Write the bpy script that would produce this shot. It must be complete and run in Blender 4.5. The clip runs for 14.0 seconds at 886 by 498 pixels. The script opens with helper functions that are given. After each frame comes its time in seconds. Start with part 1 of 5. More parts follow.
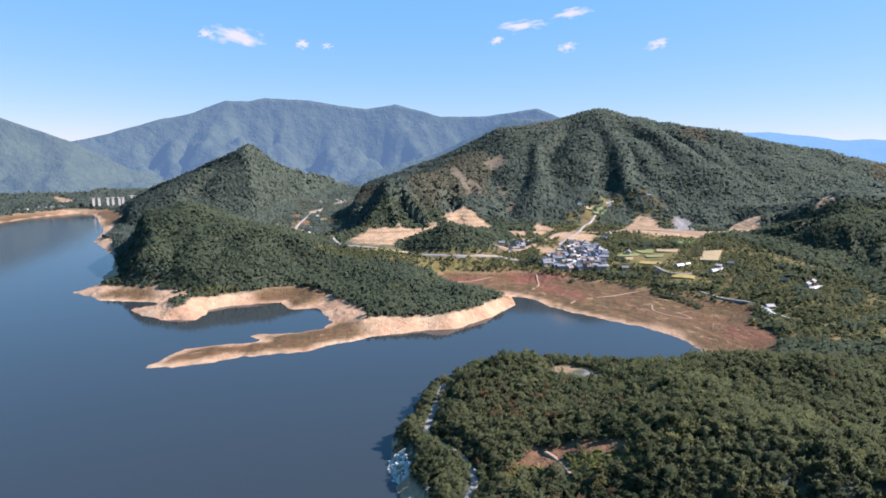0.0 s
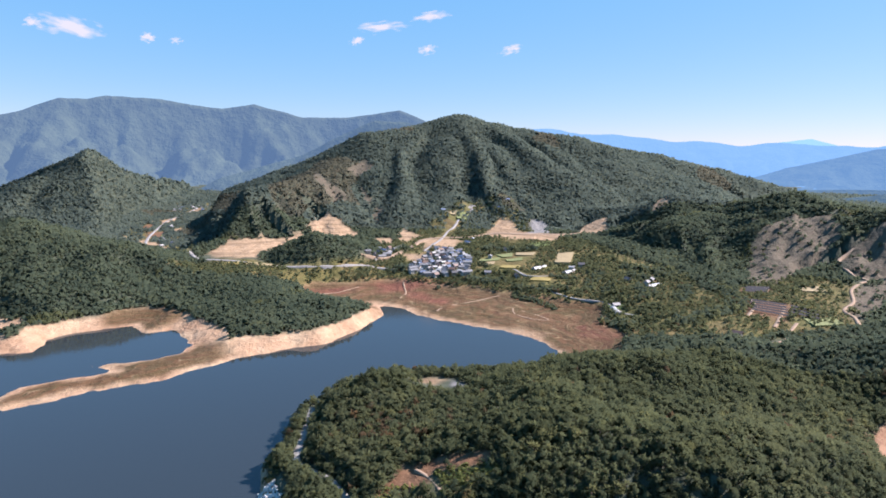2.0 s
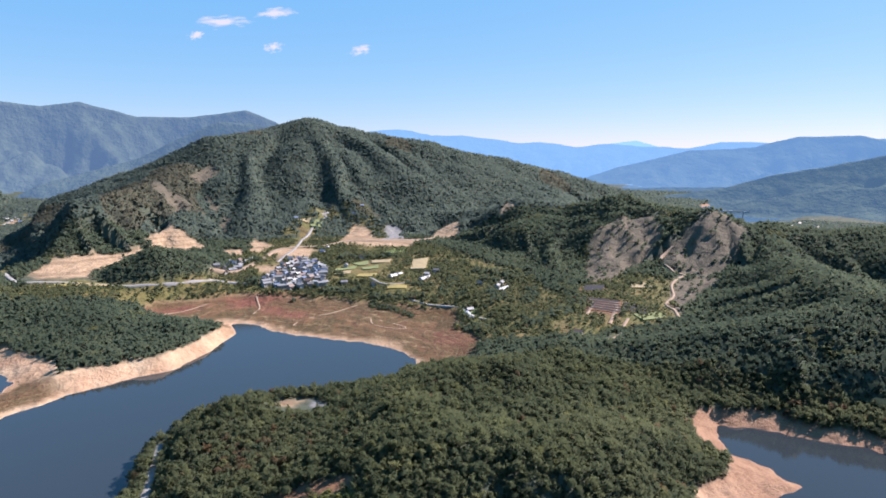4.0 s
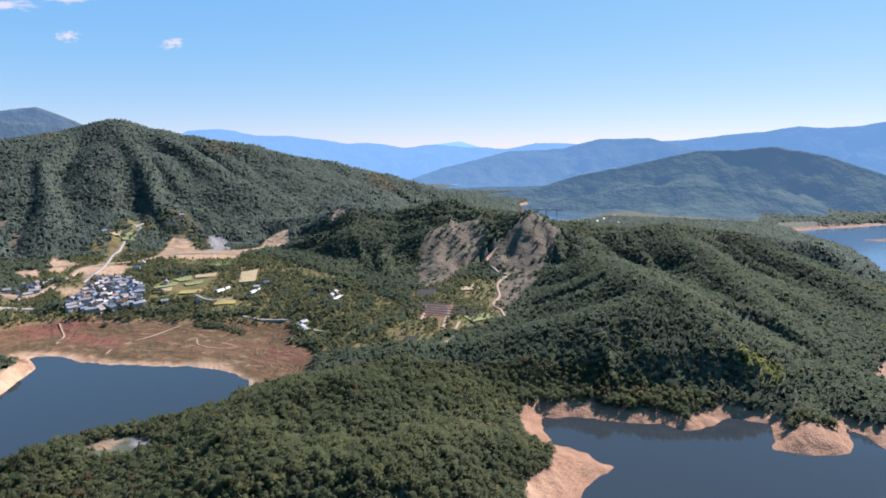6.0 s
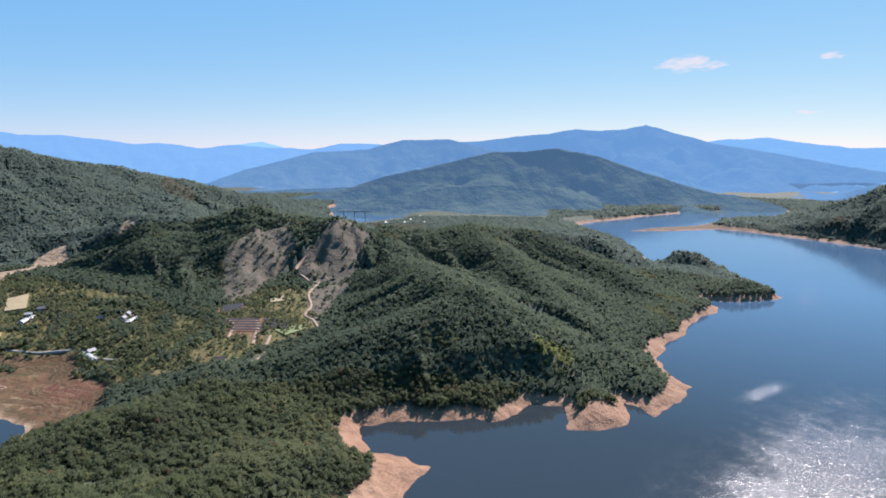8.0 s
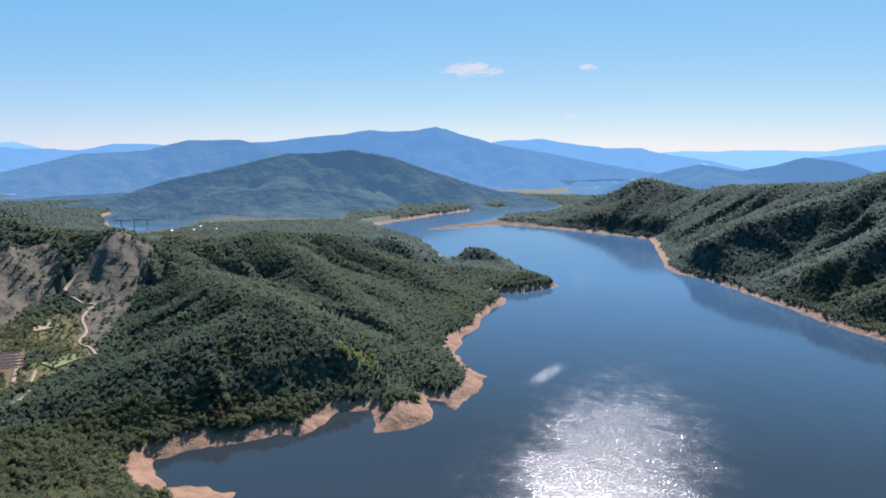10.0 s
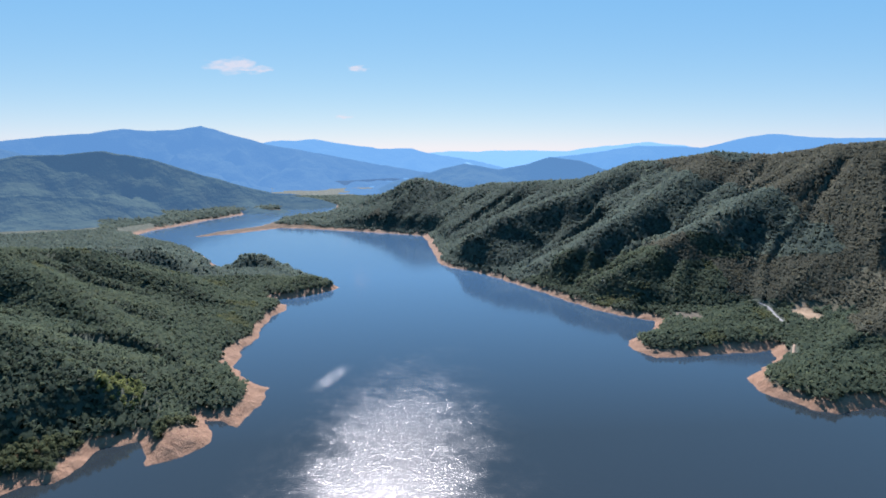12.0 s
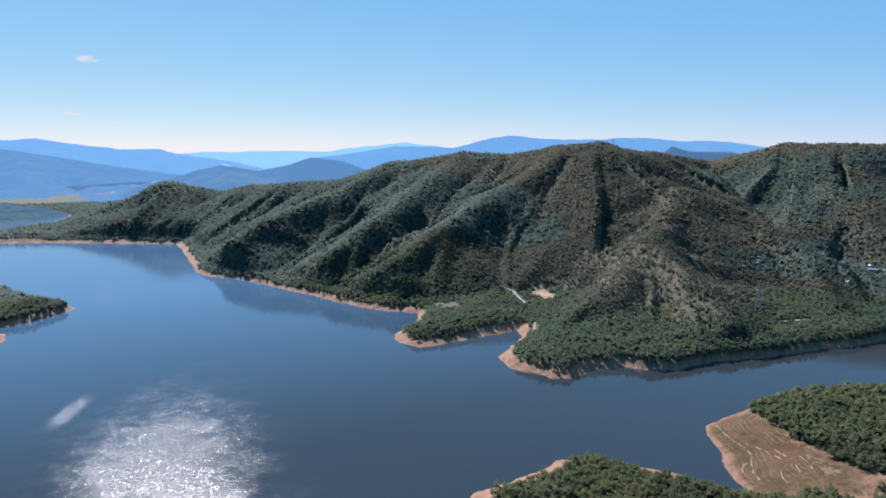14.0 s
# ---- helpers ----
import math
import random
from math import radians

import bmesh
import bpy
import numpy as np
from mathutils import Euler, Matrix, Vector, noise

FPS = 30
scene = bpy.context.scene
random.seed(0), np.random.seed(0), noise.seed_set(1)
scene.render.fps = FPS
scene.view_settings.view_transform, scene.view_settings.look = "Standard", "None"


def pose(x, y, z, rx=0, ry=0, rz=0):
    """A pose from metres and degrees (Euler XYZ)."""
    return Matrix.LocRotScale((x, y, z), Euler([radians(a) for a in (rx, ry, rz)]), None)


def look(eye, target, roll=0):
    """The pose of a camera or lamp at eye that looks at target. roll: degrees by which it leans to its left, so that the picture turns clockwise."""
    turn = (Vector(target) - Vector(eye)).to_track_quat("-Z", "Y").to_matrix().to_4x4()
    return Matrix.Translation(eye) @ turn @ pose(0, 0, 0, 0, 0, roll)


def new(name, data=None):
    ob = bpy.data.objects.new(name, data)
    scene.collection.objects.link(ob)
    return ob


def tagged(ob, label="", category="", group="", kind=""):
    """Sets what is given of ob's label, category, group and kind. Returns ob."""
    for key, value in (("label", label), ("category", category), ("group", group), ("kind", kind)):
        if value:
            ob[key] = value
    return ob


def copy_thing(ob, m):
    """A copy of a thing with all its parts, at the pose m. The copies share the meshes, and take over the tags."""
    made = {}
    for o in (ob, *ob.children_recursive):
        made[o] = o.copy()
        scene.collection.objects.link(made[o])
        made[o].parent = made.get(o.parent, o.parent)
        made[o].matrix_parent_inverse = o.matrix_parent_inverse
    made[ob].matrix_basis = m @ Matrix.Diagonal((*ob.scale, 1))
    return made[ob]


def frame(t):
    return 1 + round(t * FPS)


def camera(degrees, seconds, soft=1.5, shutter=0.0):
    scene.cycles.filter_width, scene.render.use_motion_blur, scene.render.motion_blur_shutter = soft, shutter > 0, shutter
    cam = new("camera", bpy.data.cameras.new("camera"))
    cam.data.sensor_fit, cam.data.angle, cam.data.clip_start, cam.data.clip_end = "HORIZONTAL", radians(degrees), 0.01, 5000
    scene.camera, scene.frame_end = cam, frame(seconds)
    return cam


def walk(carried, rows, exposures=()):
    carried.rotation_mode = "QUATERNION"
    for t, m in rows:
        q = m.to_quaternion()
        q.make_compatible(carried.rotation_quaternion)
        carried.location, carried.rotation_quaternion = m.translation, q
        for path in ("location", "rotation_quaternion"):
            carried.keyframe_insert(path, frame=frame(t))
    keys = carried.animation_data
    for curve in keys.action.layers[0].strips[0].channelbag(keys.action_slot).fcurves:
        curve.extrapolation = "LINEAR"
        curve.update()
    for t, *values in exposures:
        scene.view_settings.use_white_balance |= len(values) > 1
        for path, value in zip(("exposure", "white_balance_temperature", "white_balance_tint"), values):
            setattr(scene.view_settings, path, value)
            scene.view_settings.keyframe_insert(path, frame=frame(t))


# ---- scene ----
# camera: a drone that climbs slowly and turns to the right
cam = camera(69.75, 14.0, soft=1.75)
PATH = [
    (0.0, pose(0.00, 0.00, 150.00, 81.08, -0.34, 0.00)),
    (0.5, pose(0.35, -0.65, 153.07, 81.08, -0.34, -2.71)),
    (1.0, pose(0.67, -1.21, 156.10, 81.07, -0.33, -5.76)),
    (1.5, pose(0.95, -1.68, 159.10, 81.07, -0.33, -8.86)),
    (2.0, pose(1.21, -2.07, 162.04, 81.07, -0.32, -12.03)),
    (2.5, pose(1.43, -2.40, 164.94, 81.06, -0.31, -15.18)),
    (3.0, pose(1.63, -2.67, 167.77, 81.06, -0.30, -18.42)),
    (5.5, pose(2.17, -3.48, 180.80, 81.06, -0.25, -36.07)),
    (6.0, pose(2.19, -3.60, 183.13, 81.06, -0.24, -40.22)),
    (6.5, pose(2.19, -3.73, 185.36, 81.06, -0.23, -44.58)),
    (7.0, pose(2.16, -3.88, 187.48, 81.06, -0.21, -48.83)),
    (7.5, pose(2.11, -4.05, 189.48, 81.06, -0.20, -53.11)),
    (8.0, pose(2.03, -4.26, 191.36, 81.06, -0.18, -57.41)),
    (10.5, pose(1.30, -6.19, 198.64, 81.07, -0.09, -80.06)),
    (11.0, pose(1.09, -6.82, 199.63, 81.08, -0.07, -84.79)),
    (11.5, pose(0.85, -7.55, 200.46, 81.08, -0.05, -90.11)),
    (12.0, pose(0.60, -8.39, 201.10, 81.08, -0.03, -95.33)),
    (12.5, pose(0.33, -9.35, 201.57, 81.09, -0.01, -100.52)),
    (13.0, pose(0.03, -10.44, 201.84, 81.09, 0.01, -105.68)),
    (13.5, pose(-0.28, -11.68, 201.92, 81.10, 0.04, -111.02)),
    (14.0, pose(-0.61, -13.06, 201.80, 81.10, 0.06, -116.30)),
]
walk(cam, PATH, exposures=[(0.0, 1.54, 6450, 27), (6.0, 1.44, 6350, 26), (8.0, 1.34, 6200, 23), (11.0, 1.24, 5950, 20), (14.0, 1.24, 5950, 20)])

# ---------------------------------------------------------------- daylight
SUN_TURN, SUN_HEIGHT = -89.4, 42.0      # degrees: to the right of the first view, above the horizon
world = bpy.data.worlds.new("sky")
scene.world = world
world.use_nodes = True
wn = world.node_tree.nodes
wl = world.node_tree.links
sky = wn.new("ShaderNodeTexSky")
sky.sky_type = "NISHITA"
sky.sun_disc = False
sky.sun_elevation = radians(SUN_HEIGHT)
sky.sun_rotation = radians(-SUN_TURN)
sky.altitude = 2500
sky.air_density, sky.dust_density, sky.ozone_density = 1.0, 0.0, 1.6
wn["Background"].inputs["Strength"].default_value = 0.05
# a thin, even blue haze over the whole sky softens the bright horizon
veil = wn.new("ShaderNodeVectorMath")
veil.operation = "MULTIPLY_ADD"
veil.inputs[1].default_value = (0.62, 0.41, 0.10)
veil.inputs[2].default_value = (0.32, 2.66, 5.9)
wl.new(sky.outputs["Color"], veil.inputs[0])
wl.new(veil.outputs["Vector"], wn["Background"].inputs["Color"])

sun = new("sun", bpy.data.lights.new("sun", "SUN"))
sun.data.energy, sun.data.angle, sun.data.color = 5.0, radians(0.6), (1.0, 0.95, 0.87)
sun_way = Matrix.Rotation(radians(SUN_TURN), 3, "Z") @ Vector((0, math.cos(radians(SUN_HEIGHT)), math.sin(radians(SUN_HEIGHT))))
sun.matrix_world = look((0, 0, 600), Vector((0, 0, 600)) - sun_way)

# ---------------------------------------------------------------- materials
def material(name):
    m = bpy.data.materials.new(name)
    m.use_nodes = True
    n, l = m.node_tree.nodes, m.node_tree.links
    return m, n, l, n["Principled BSDF"]


def noise_at(n, l, where, scale, detail=4, rough=0.55):
    t = n.new("ShaderNodeTexNoise")
    t.inputs["Scale"].default_value, t.inputs["Detail"].default_value, t.inputs["Roughness"].default_value = scale, detail, rough
    if where:
        l.new(where, t.inputs["Vector"])
    return t.outputs["Fac"]


def ramp(n, l, fac, stops):
    r = n.new("ShaderNodeValToRGB")
    e = r.color_ramp.elements
    while len(e) < len(stops):
        e.new(0.5)
    for k, (at, c) in enumerate(stops):
        e[k].position, e[k].color = at, (*c, 1)
    if fac:
        l.new(fac, r.inputs["Fac"])
    return r.outputs["Color"]


def mixed(n, l, fac, a, b, how="MIX"):
    x = n.new("ShaderNodeMix")
    x.data_type, x.blend_type = "RGBA", how
    for sock, v in ((0, fac), (6, a), (7, b)):
        if isinstance(v, (int, float)):
            x.inputs[sock].default_value = v
        elif isinstance(v, tuple):
            x.inputs[sock].default_value = (*v, 1)
        else:
            l.new(v, x.inputs[sock])
    return x.outputs[2]


def sums(n, l, how, a, b):
    x = n.new("ShaderNodeMath")
    x.operation = how
    for k, v in enumerate((a, b)):
        if isinstance(v, (int, float)):
            x.inputs[k].default_value = v
        else:
            l.new(v, x.inputs[k])
    return x.outputs[0]


def bumped(n, l, height, strength, distance, bsdf):
    b = n.new("ShaderNodeBump")
    b.inputs["Strength"].default_value, b.inputs["Distance"].default_value = strength, distance
    l.new(height, b.inputs["Height"])
    l.new(b.outputs["Normal"], bsdf.inputs["Normal"])


def place(n):
    return n.new("ShaderNodeNewGeometry").outputs["Position"]


def plain(name, colour, rough=0.7, spread=0.25, size=0.4, metal=0.0):
    """A worn paint, stone or sheet: a base colour with grain and larger stains."""
    m, n, l, b = material(name)
    where = place(n)
    fac = sums(n, l, "ADD", sums(n, l, "MULTIPLY", noise_at(n, l, where, size), 0.6), sums(n, l, "MULTIPLY", noise_at(n, l, where, size * 9), 0.4))
    lo, hi = tuple(c * (1 - spread) for c in colour), tuple(min(1, c * (1 + spread)) for c in colour)
    l.new(ramp(n, l, fac, [(0.3, lo), (0.7, hi)]), b.inputs["Base Color"])
    b.inputs["Roughness"].default_value, b.inputs["Metallic"].default_value = rough, metal
    return m


def leaves(name, dark, light, autumn, turn=0.68, stand=0.012):
    """Foliage: tones by leaf, by tree and by stand, with some trees turned."""
    m, n, l, b = material(name)
    where = place(n)
    g = n.new("ShaderNodeNewGeometry")
    tree = noise_at(n, l, where, 0.16, 2)
    wood = noise_at(n, l, where, stand, 3)
    mix = sums(n, l, "ADD", sums(n, l, "MULTIPLY", tree, 0.55), sums(n, l, "MULTIPLY", wood, 0.45))
    green = ramp(n, l, mix, [(0.36, dark), (0.64, light)])
    leafy = ramp(n, l, g.outputs["Random Per Island"], [(0.0, (0.91, 0.92, 0.91)), (1.0, (1.09, 1.08, 1.06))])
    green = mixed(n, l, 1.0, green, leafy, "MULTIPLY")
    own = n.new("ShaderNodeAttribute")
    own.attribute_name = "tree_tone"
    green = mixed(n, l, 1.0, green, ramp(n, l, own.outputs["Fac"], [(0.0, (0.82, 0.86, 0.90)), (0.45, (0.96, 0.98, 0.97)), (0.9, (1.06, 1.05, 1.0)), (1.0, (1.2, 1.12, 0.96))]), "MULTIPLY")
    late = ramp(n, l, noise_at(n, l, where, 0.11, 2), [(turn, (0, 0, 0)), (turn + 0.08, (1, 1, 1))])
    l.new(mixed(n, l, late, green, autumn), b.inputs["Base Color"])
    b.inputs["Roughness"].default_value = 0.75
    b.inputs["Specular IOR Level"].default_value = 0.03
    # thin leaves let some light through
    glow = n.new("ShaderNodeBsdfTranslucent")
    l.new(b.inputs["Base Color"].links[0].from_socket, glow.inputs["Color"])
    mix = n.new("ShaderNodeMixShader")
    mix.inputs[0].default_value = 0.55
    l.new(b.outputs[0], mix.inputs[1])
    l.new(glow.outputs[0], mix.inputs[2])
    l.new(mix.outputs[0], n["Material Output"].inputs["Surface"])
    return m


PINE = leaves("pine_foliage", (0.058, 0.074, 0.044), (0.098, 0.114, 0.058), (0.15, 0.13, 0.06), 0.74)
MIXED = leaves("mixed_foliage", (0.074, 0.090, 0.052), (0.112, 0.126, 0.064), (0.165, 0.125, 0.06), 0.68)
# the near pine's green with some bluish haze painted in, for middle distances
HAZED_PINE = leaves("hazed_pine_foliage", (0.062, 0.086, 0.062), (0.092, 0.116, 0.076), (0.14, 0.125, 0.070), 0.74)
# far forest: distance haze painted into the leaf colour, paler and bluer
HAZED_WOOD = leaves("hazed_hillside_foliage", (0.078, 0.106, 0.092), (0.106, 0.134, 0.112), (0.108, 0.104, 0.076), 0.74, 0.006)
RUSTY = leaves("turning_foliage", (0.092, 0.066, 0.042), (0.128, 0.090, 0.052), (0.15, 0.12, 0.055), 0.66)
# dry olive-brown leaves, lightened a little to stand in for haze
DRY_WOOD = leaves("dry_hillside_foliage", (0.090, 0.095, 0.074), (0.118, 0.117, 0.088), (0.12, 0.102, 0.072), 0.68, 0.006)
BAMBOO = leaves("bamboo_foliage", (0.125, 0.148, 0.054), (0.172, 0.188, 0.070), (0.22, 0.19, 0.07), 0.72)
BARK = plain("bark", (0.10, 0.075, 0.055), 0.9, 0.35, 2.0)


def ground_material():
    m, n, l, b = material("ground_cover")
    where = place(n)

    def layer(name):
        a = n.new("ShaderNodeAttribute")
        a.attribute_name = name
        return a.outputs["Fac"]

    fine, mid, big = noise_at(n, l, where, 0.9, 5), noise_at(n, l, where, 0.12, 5), noise_at(n, l, where, 0.02, 4)
    floor = ramp(n, l, mid, [(0.3, (0.036, 0.046, 0.032)), (0.7, (0.058, 0.068, 0.046))])
    plots = n.new("ShaderNodeTexVoronoi")
    plots.inputs["Scale"].default_value = 0.055
    l.new(where, plots.inputs["Vector"])
    sown = ramp(n, l, sums(n, l, "FRACT", sums(n, l, "MULTIPLY", plots.outputs["Color"], 1.0), 0), [(0.1, (0.085, 0.095, 0.035)), (0.35, (0.15, 0.12, 0.055)), (0.55, (0.10, 0.115, 0.04)), (0.75, (0.17, 0.135, 0.06)), (0.95, (0.12, 0.085, 0.05))])
    meadow = mixed(n, l, ramp(n, l, big, [(0.35, (0, 0, 0)), (0.65, (1, 1, 1))]),
                   ramp(n, l, mid, [(0.3, (0.085, 0.090, 0.035)), (0.7, (0.19, 0.16, 0.065))]),
                   ramp(n, l, fine, [(0.3, (0.10, 0.105, 0.04)), (0.7, (0.15, 0.15, 0.055))]))
    meadow = mixed(n, l, 0.6, meadow, sown)
    meadow = mixed(n, l, 1.0, meadow, (0.70, 0.65, 0.60), "MULTIPLY")
    # bare bank that the falling water left, with its level lines
    xyz = n.new("ShaderNodeSeparateXYZ")
    l.new(where, xyz.inputs[0])
    level = sums(n, l, "ADD", sums(n, l, "MULTIPLY", xyz.outputs["Z"], 6.5), sums(n, l, "MULTIPLY", mid, 5.0))
    lines = sums(n, l, "SINE", level, 0)
    sand = mixed(n, l, ramp(n, l, big, [(0.4, (0, 0, 0)), (0.6, (1, 1, 1))]),
                 ramp(n, l, mid, [(0.3, (0.235, 0.140, 0.085)), (0.7, (0.335, 0.220, 0.142))]),
                 ramp(n, l, mid, [(0.3, (0.255, 0.178, 0.112)), (0.7, (0.37, 0.275, 0.18))]))
    sand = mixed(n, l, ramp(n, l, lines, [(0.35, (0, 0, 0)), (0.95, (0.5, 0.5, 0.5))]), sand, (0.31, 0.21, 0.125))
    sand = mixed(n, l, sums(n, l, "MULTIPLY", ramp(n, l, fine, [(0.45, (0, 0, 0)), (0.75, (1, 1, 1))]), 0.35), sand, (0.112, 0.067, 0.037))
    # plants follow the levels at which the water stood
    flatter = n.new("ShaderNodeVectorMath")
    flatter.operation = "MULTIPLY"
    l.new(where, flatter.inputs[0])
    flatter.inputs[1].default_value = (0.011, 0.011, 0.75)
    belts = ramp(n, l, noise_at(n, l, flatter.outputs[0], 1.0, 4, 0.6), [(0.30, (0.110, 0.045, 0.026)), (0.42, (0.200, 0.128, 0.070)), (0.49, (0.082, 0.082, 0.033)),
                 (0.56, (0.175, 0.095, 0.048)), (0.63, (0.090, 0.086, 0.036)), (0.72, (0.140, 0.066, 0.036))])
    # red clay on the eastern shores
    clay = ramp(n, l, mid, [(0.3, (0.145, 0.076, 0.046)), (0.7, (0.215, 0.124, 0.078))])
    clay = mixed(n, l, ramp(n, l, lines, [(0.4, (0, 0, 0)), (0.95, (0.333, 0.324, 0.333))]), clay, (0.235, 0.150, 0.076))
    clay = mixed(n, l, sums(n, l, "MULTIPLY", ramp(n, l, fine, [(0.45, (0, 0, 0)), (0.75, (1, 1, 1))]), 0.4), clay, (0.098, 0.055, 0.034))
    sand = mixed(n, l, layer("clay"), sand, clay)
    weeds = mixed(n, l, ramp(n, l, big, [(0.42, (0, 0, 0)), (0.58, (1, 1, 1))]),
                  ramp(n, l, mid, [(0.3, (0.075, 0.056, 0.027)), (0.7, (0.122, 0.106, 0.047))]),
                  ramp(n, l, mid, [(0.35, (0.096, 0.052, 0.030)), (0.65, (0.130, 0.083, 0.043))]))
    weeds = mixed(n, l, 0.75, weeds, belts)
    weeds = mixed(n, l, 1.0, weeds, (0.44, 0.38, 0.33), "MULTIPLY")
    thin = sums(n, l, "MULTIPLY", ramp(n, l, lines, [(0.90, (0, 0, 0)), (0.99, (0.45, 0.45, 0.45))]), ramp(n, l, noise_at(n, l, where, 0.05, 2), [(0.44, (0, 0, 0)), (0.54, (1, 1, 1))]))
    weeds = mixed(n, l, thin, weeds, (0.225, 0.170, 0.100))
    red = ramp(n, l, mid, [(0.3, (0.105, 0.034, 0.026)), (0.7, (0.155, 0.058, 0.042))])
    earth = ramp(n, l, mid, [(0.3, (0.22, 0.148, 0.088)), (0.7, (0.30, 0.215, 0.138))])
    bench = sums(n, l, "SINE", sums(n, l, "MULTIPLY", xyz.outputs["Z"], 1.25), 0)
    earth = mixed(n, l, ramp(n, l, bench, [(0.60, (0, 0, 0)), (0.92, (0.5, 0.5, 0.5))]), earth, (0.115, 0.080, 0.050))
    scrub = mixed(n, l, ramp(n, l, fine, [(0.40, (0, 0, 0)), (0.62, (1, 1, 1))]),
                  ramp(n, l, mid, [(0.3, (0.076, 0.056, 0.042)), (0.7, (0.118, 0.090, 0.068))]), (0.062, 0.062, 0.040))
    c = mixed(n, l, layer("open"), floor, meadow)
    heath = mixed(n, l, ramp(n, l, fine, [(0.42, (0, 0, 0)), (0.60, (1, 1, 1))]),
                  ramp(n, l, mid, [(0.3, (0.052, 0.044, 0.030)), (0.7, (0.078, 0.066, 0.042))]), (0.052, 0.058, 0.032))
    c = mixed(n, l, layer("scrub"), c, scrub)
    c = mixed(n, l, layer("heath"), c, heath)
    c = mixed(n, l, layer("bank"), c, sand)
    c = mixed(n, l, layer("weeds"), c, weeds)
    c = mixed(n, l, layer("red"), c, red)
    c = mixed(n, l, layer("soil"), c, ramp(n, l, mid, [(0.3, (0.090, 0.046, 0.026)), (0.7, (0.155, 0.088, 0.050))]))
    c = mixed(n, l, layer("earth"), c, earth)
    c = mixed(n, l, layer("stone"), c, ramp(n, l, fine, [(0.3, (0.12, 0.12, 0.118)), (0.7, (0.17, 0.168, 0.163))]))
    l.new(c, b.inputs["Base Color"])
    b.inputs["Roughness"].default_value = 0.9
    b.inputs["Specular IOR Level"].default_value = 0.15
    bumped(n, l, sums(n, l, "ADD", sums(n, l, "ADD", fine, sums(n, l, "MULTIPLY", mid, 3.0)), sums(n, l, "MULTIPLY", noise_at(n, l, where, 0.045, 4), 9.0)), 0.7, 0.9, b)
    return m


def water_material():
    m, n, l, b = material("reservoir_water")
    where = place(n)
    b.inputs["IOR"].default_value = 1.333
    # a breeze ruffles a stretch of the open water
    def stretch(cx, cy, turn, long, wide):
        off = n.new("ShaderNodeVectorMath")
        off.operation = "SUBTRACT"
        l.new(where, off.inputs[0])
        off.inputs[1].default_value = (cx, cy, 0)
        spun = n.new("ShaderNodeVectorRotate")
        spun.rotation_type = "Z_AXIS"
        spun.inputs["Angle"].default_value = radians(turn)
        l.new(off.outputs[0], spun.inputs["Vector"])
        scaled = n.new("ShaderNodeVectorMath")
        scaled.operation = "MULTIPLY"
        l.new(spun.outputs[0], scaled.inputs[0])
        scaled.inputs[1].default_value = (1 / long, 1 / wide, 0)
        far = n.new("ShaderNodeVectorMath")
        far.operation = "LENGTH"
        l.new(scaled.outputs[0], far.inputs[0])
        return far.outputs["Value"]

    ragged = sums(n, l, "MULTIPLY", sums(n, l, "SUBTRACT", noise_at(n, l, where, 0.03, 4, 0.65), 0.5), 1.3)
    near = sums(n, l, "MINIMUM", stretch(385, -14, 9, 205, 80), sums(n, l, "ADD", stretch(551, 40, 21, 40, 13), 0.12))
    edge = sums(n, l, "ADD", near, ragged)
    shred = sums(n, l, "MULTIPLY", sums(n, l, "SUBTRACT", noise_at(n, l, where, 0.11, 3, 0.7), 0.5), 0.35)
    breeze = ramp(n, l, sums(n, l, "ADD", sums(n, l, "MULTIPLY", edge, 0.5), shred), [(0.24, (1, 1, 1)), (0.62, (0.0, 0.0, 0.0))])
    calm = ramp(n, l, noise_at(n, l, where, 0.0035, 3), [(0.42, (0.008, 0.008, 0.008)), (0.58, (0.035, 0.035, 0.035))])
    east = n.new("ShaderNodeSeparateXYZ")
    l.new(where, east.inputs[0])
    # clear brown-green water in the bays; eastwards, sky reflection and haze painted paler blue
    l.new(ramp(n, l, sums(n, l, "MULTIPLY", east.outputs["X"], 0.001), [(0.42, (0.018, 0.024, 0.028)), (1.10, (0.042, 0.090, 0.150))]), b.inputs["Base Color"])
    fresher = sums(n, l, "ADD", sums(n, l, "MULTIPLY", east.outputs["X"], 0.0021), -0.17)
    # the outer reaches lie open to the wind
    outer = n.new("ShaderNodeVectorMath")
    outer.operation = "LENGTH"
    l.new(where, outer.inputs[0])
    reachy = sums(n, l, "MULTIPLY", ramp(n, l, sums(n, l, "MULTIPLY", outer.outputs["Value"], 0.0005), [(0.25, (0, 0, 0)), (0.80, (1, 1, 1))]), 1.0)
    calm = sums(n, l, "ADD", calm, sums(n, l, "MULTIPLY", reachy, 0.07))
    l.new(sums(n, l, "ADD", sums(n, l, "ADD", sums(n, l, "MULTIPLY", breeze, 0.13), 0.06), sums(n, l, "MULTIPLY", reachy, 0.05)), b.inputs["Roughness"])
    lift = sums(n, l, "ADD", sums(n, l, "MULTIPLY", breeze, fresher), calm)
    crests = n.new("ShaderNodeVectorMath")
    crests.operation = "MULTIPLY"
    l.new(where, crests.inputs[0])
    crests.inputs[1].default_value = (0.6, 1.0, 1.0)
    small, swell = noise_at(n, l, crests.outputs[0], 1.3, 0.0, 0.5), noise_at(n, l, where, 1.7, 1)
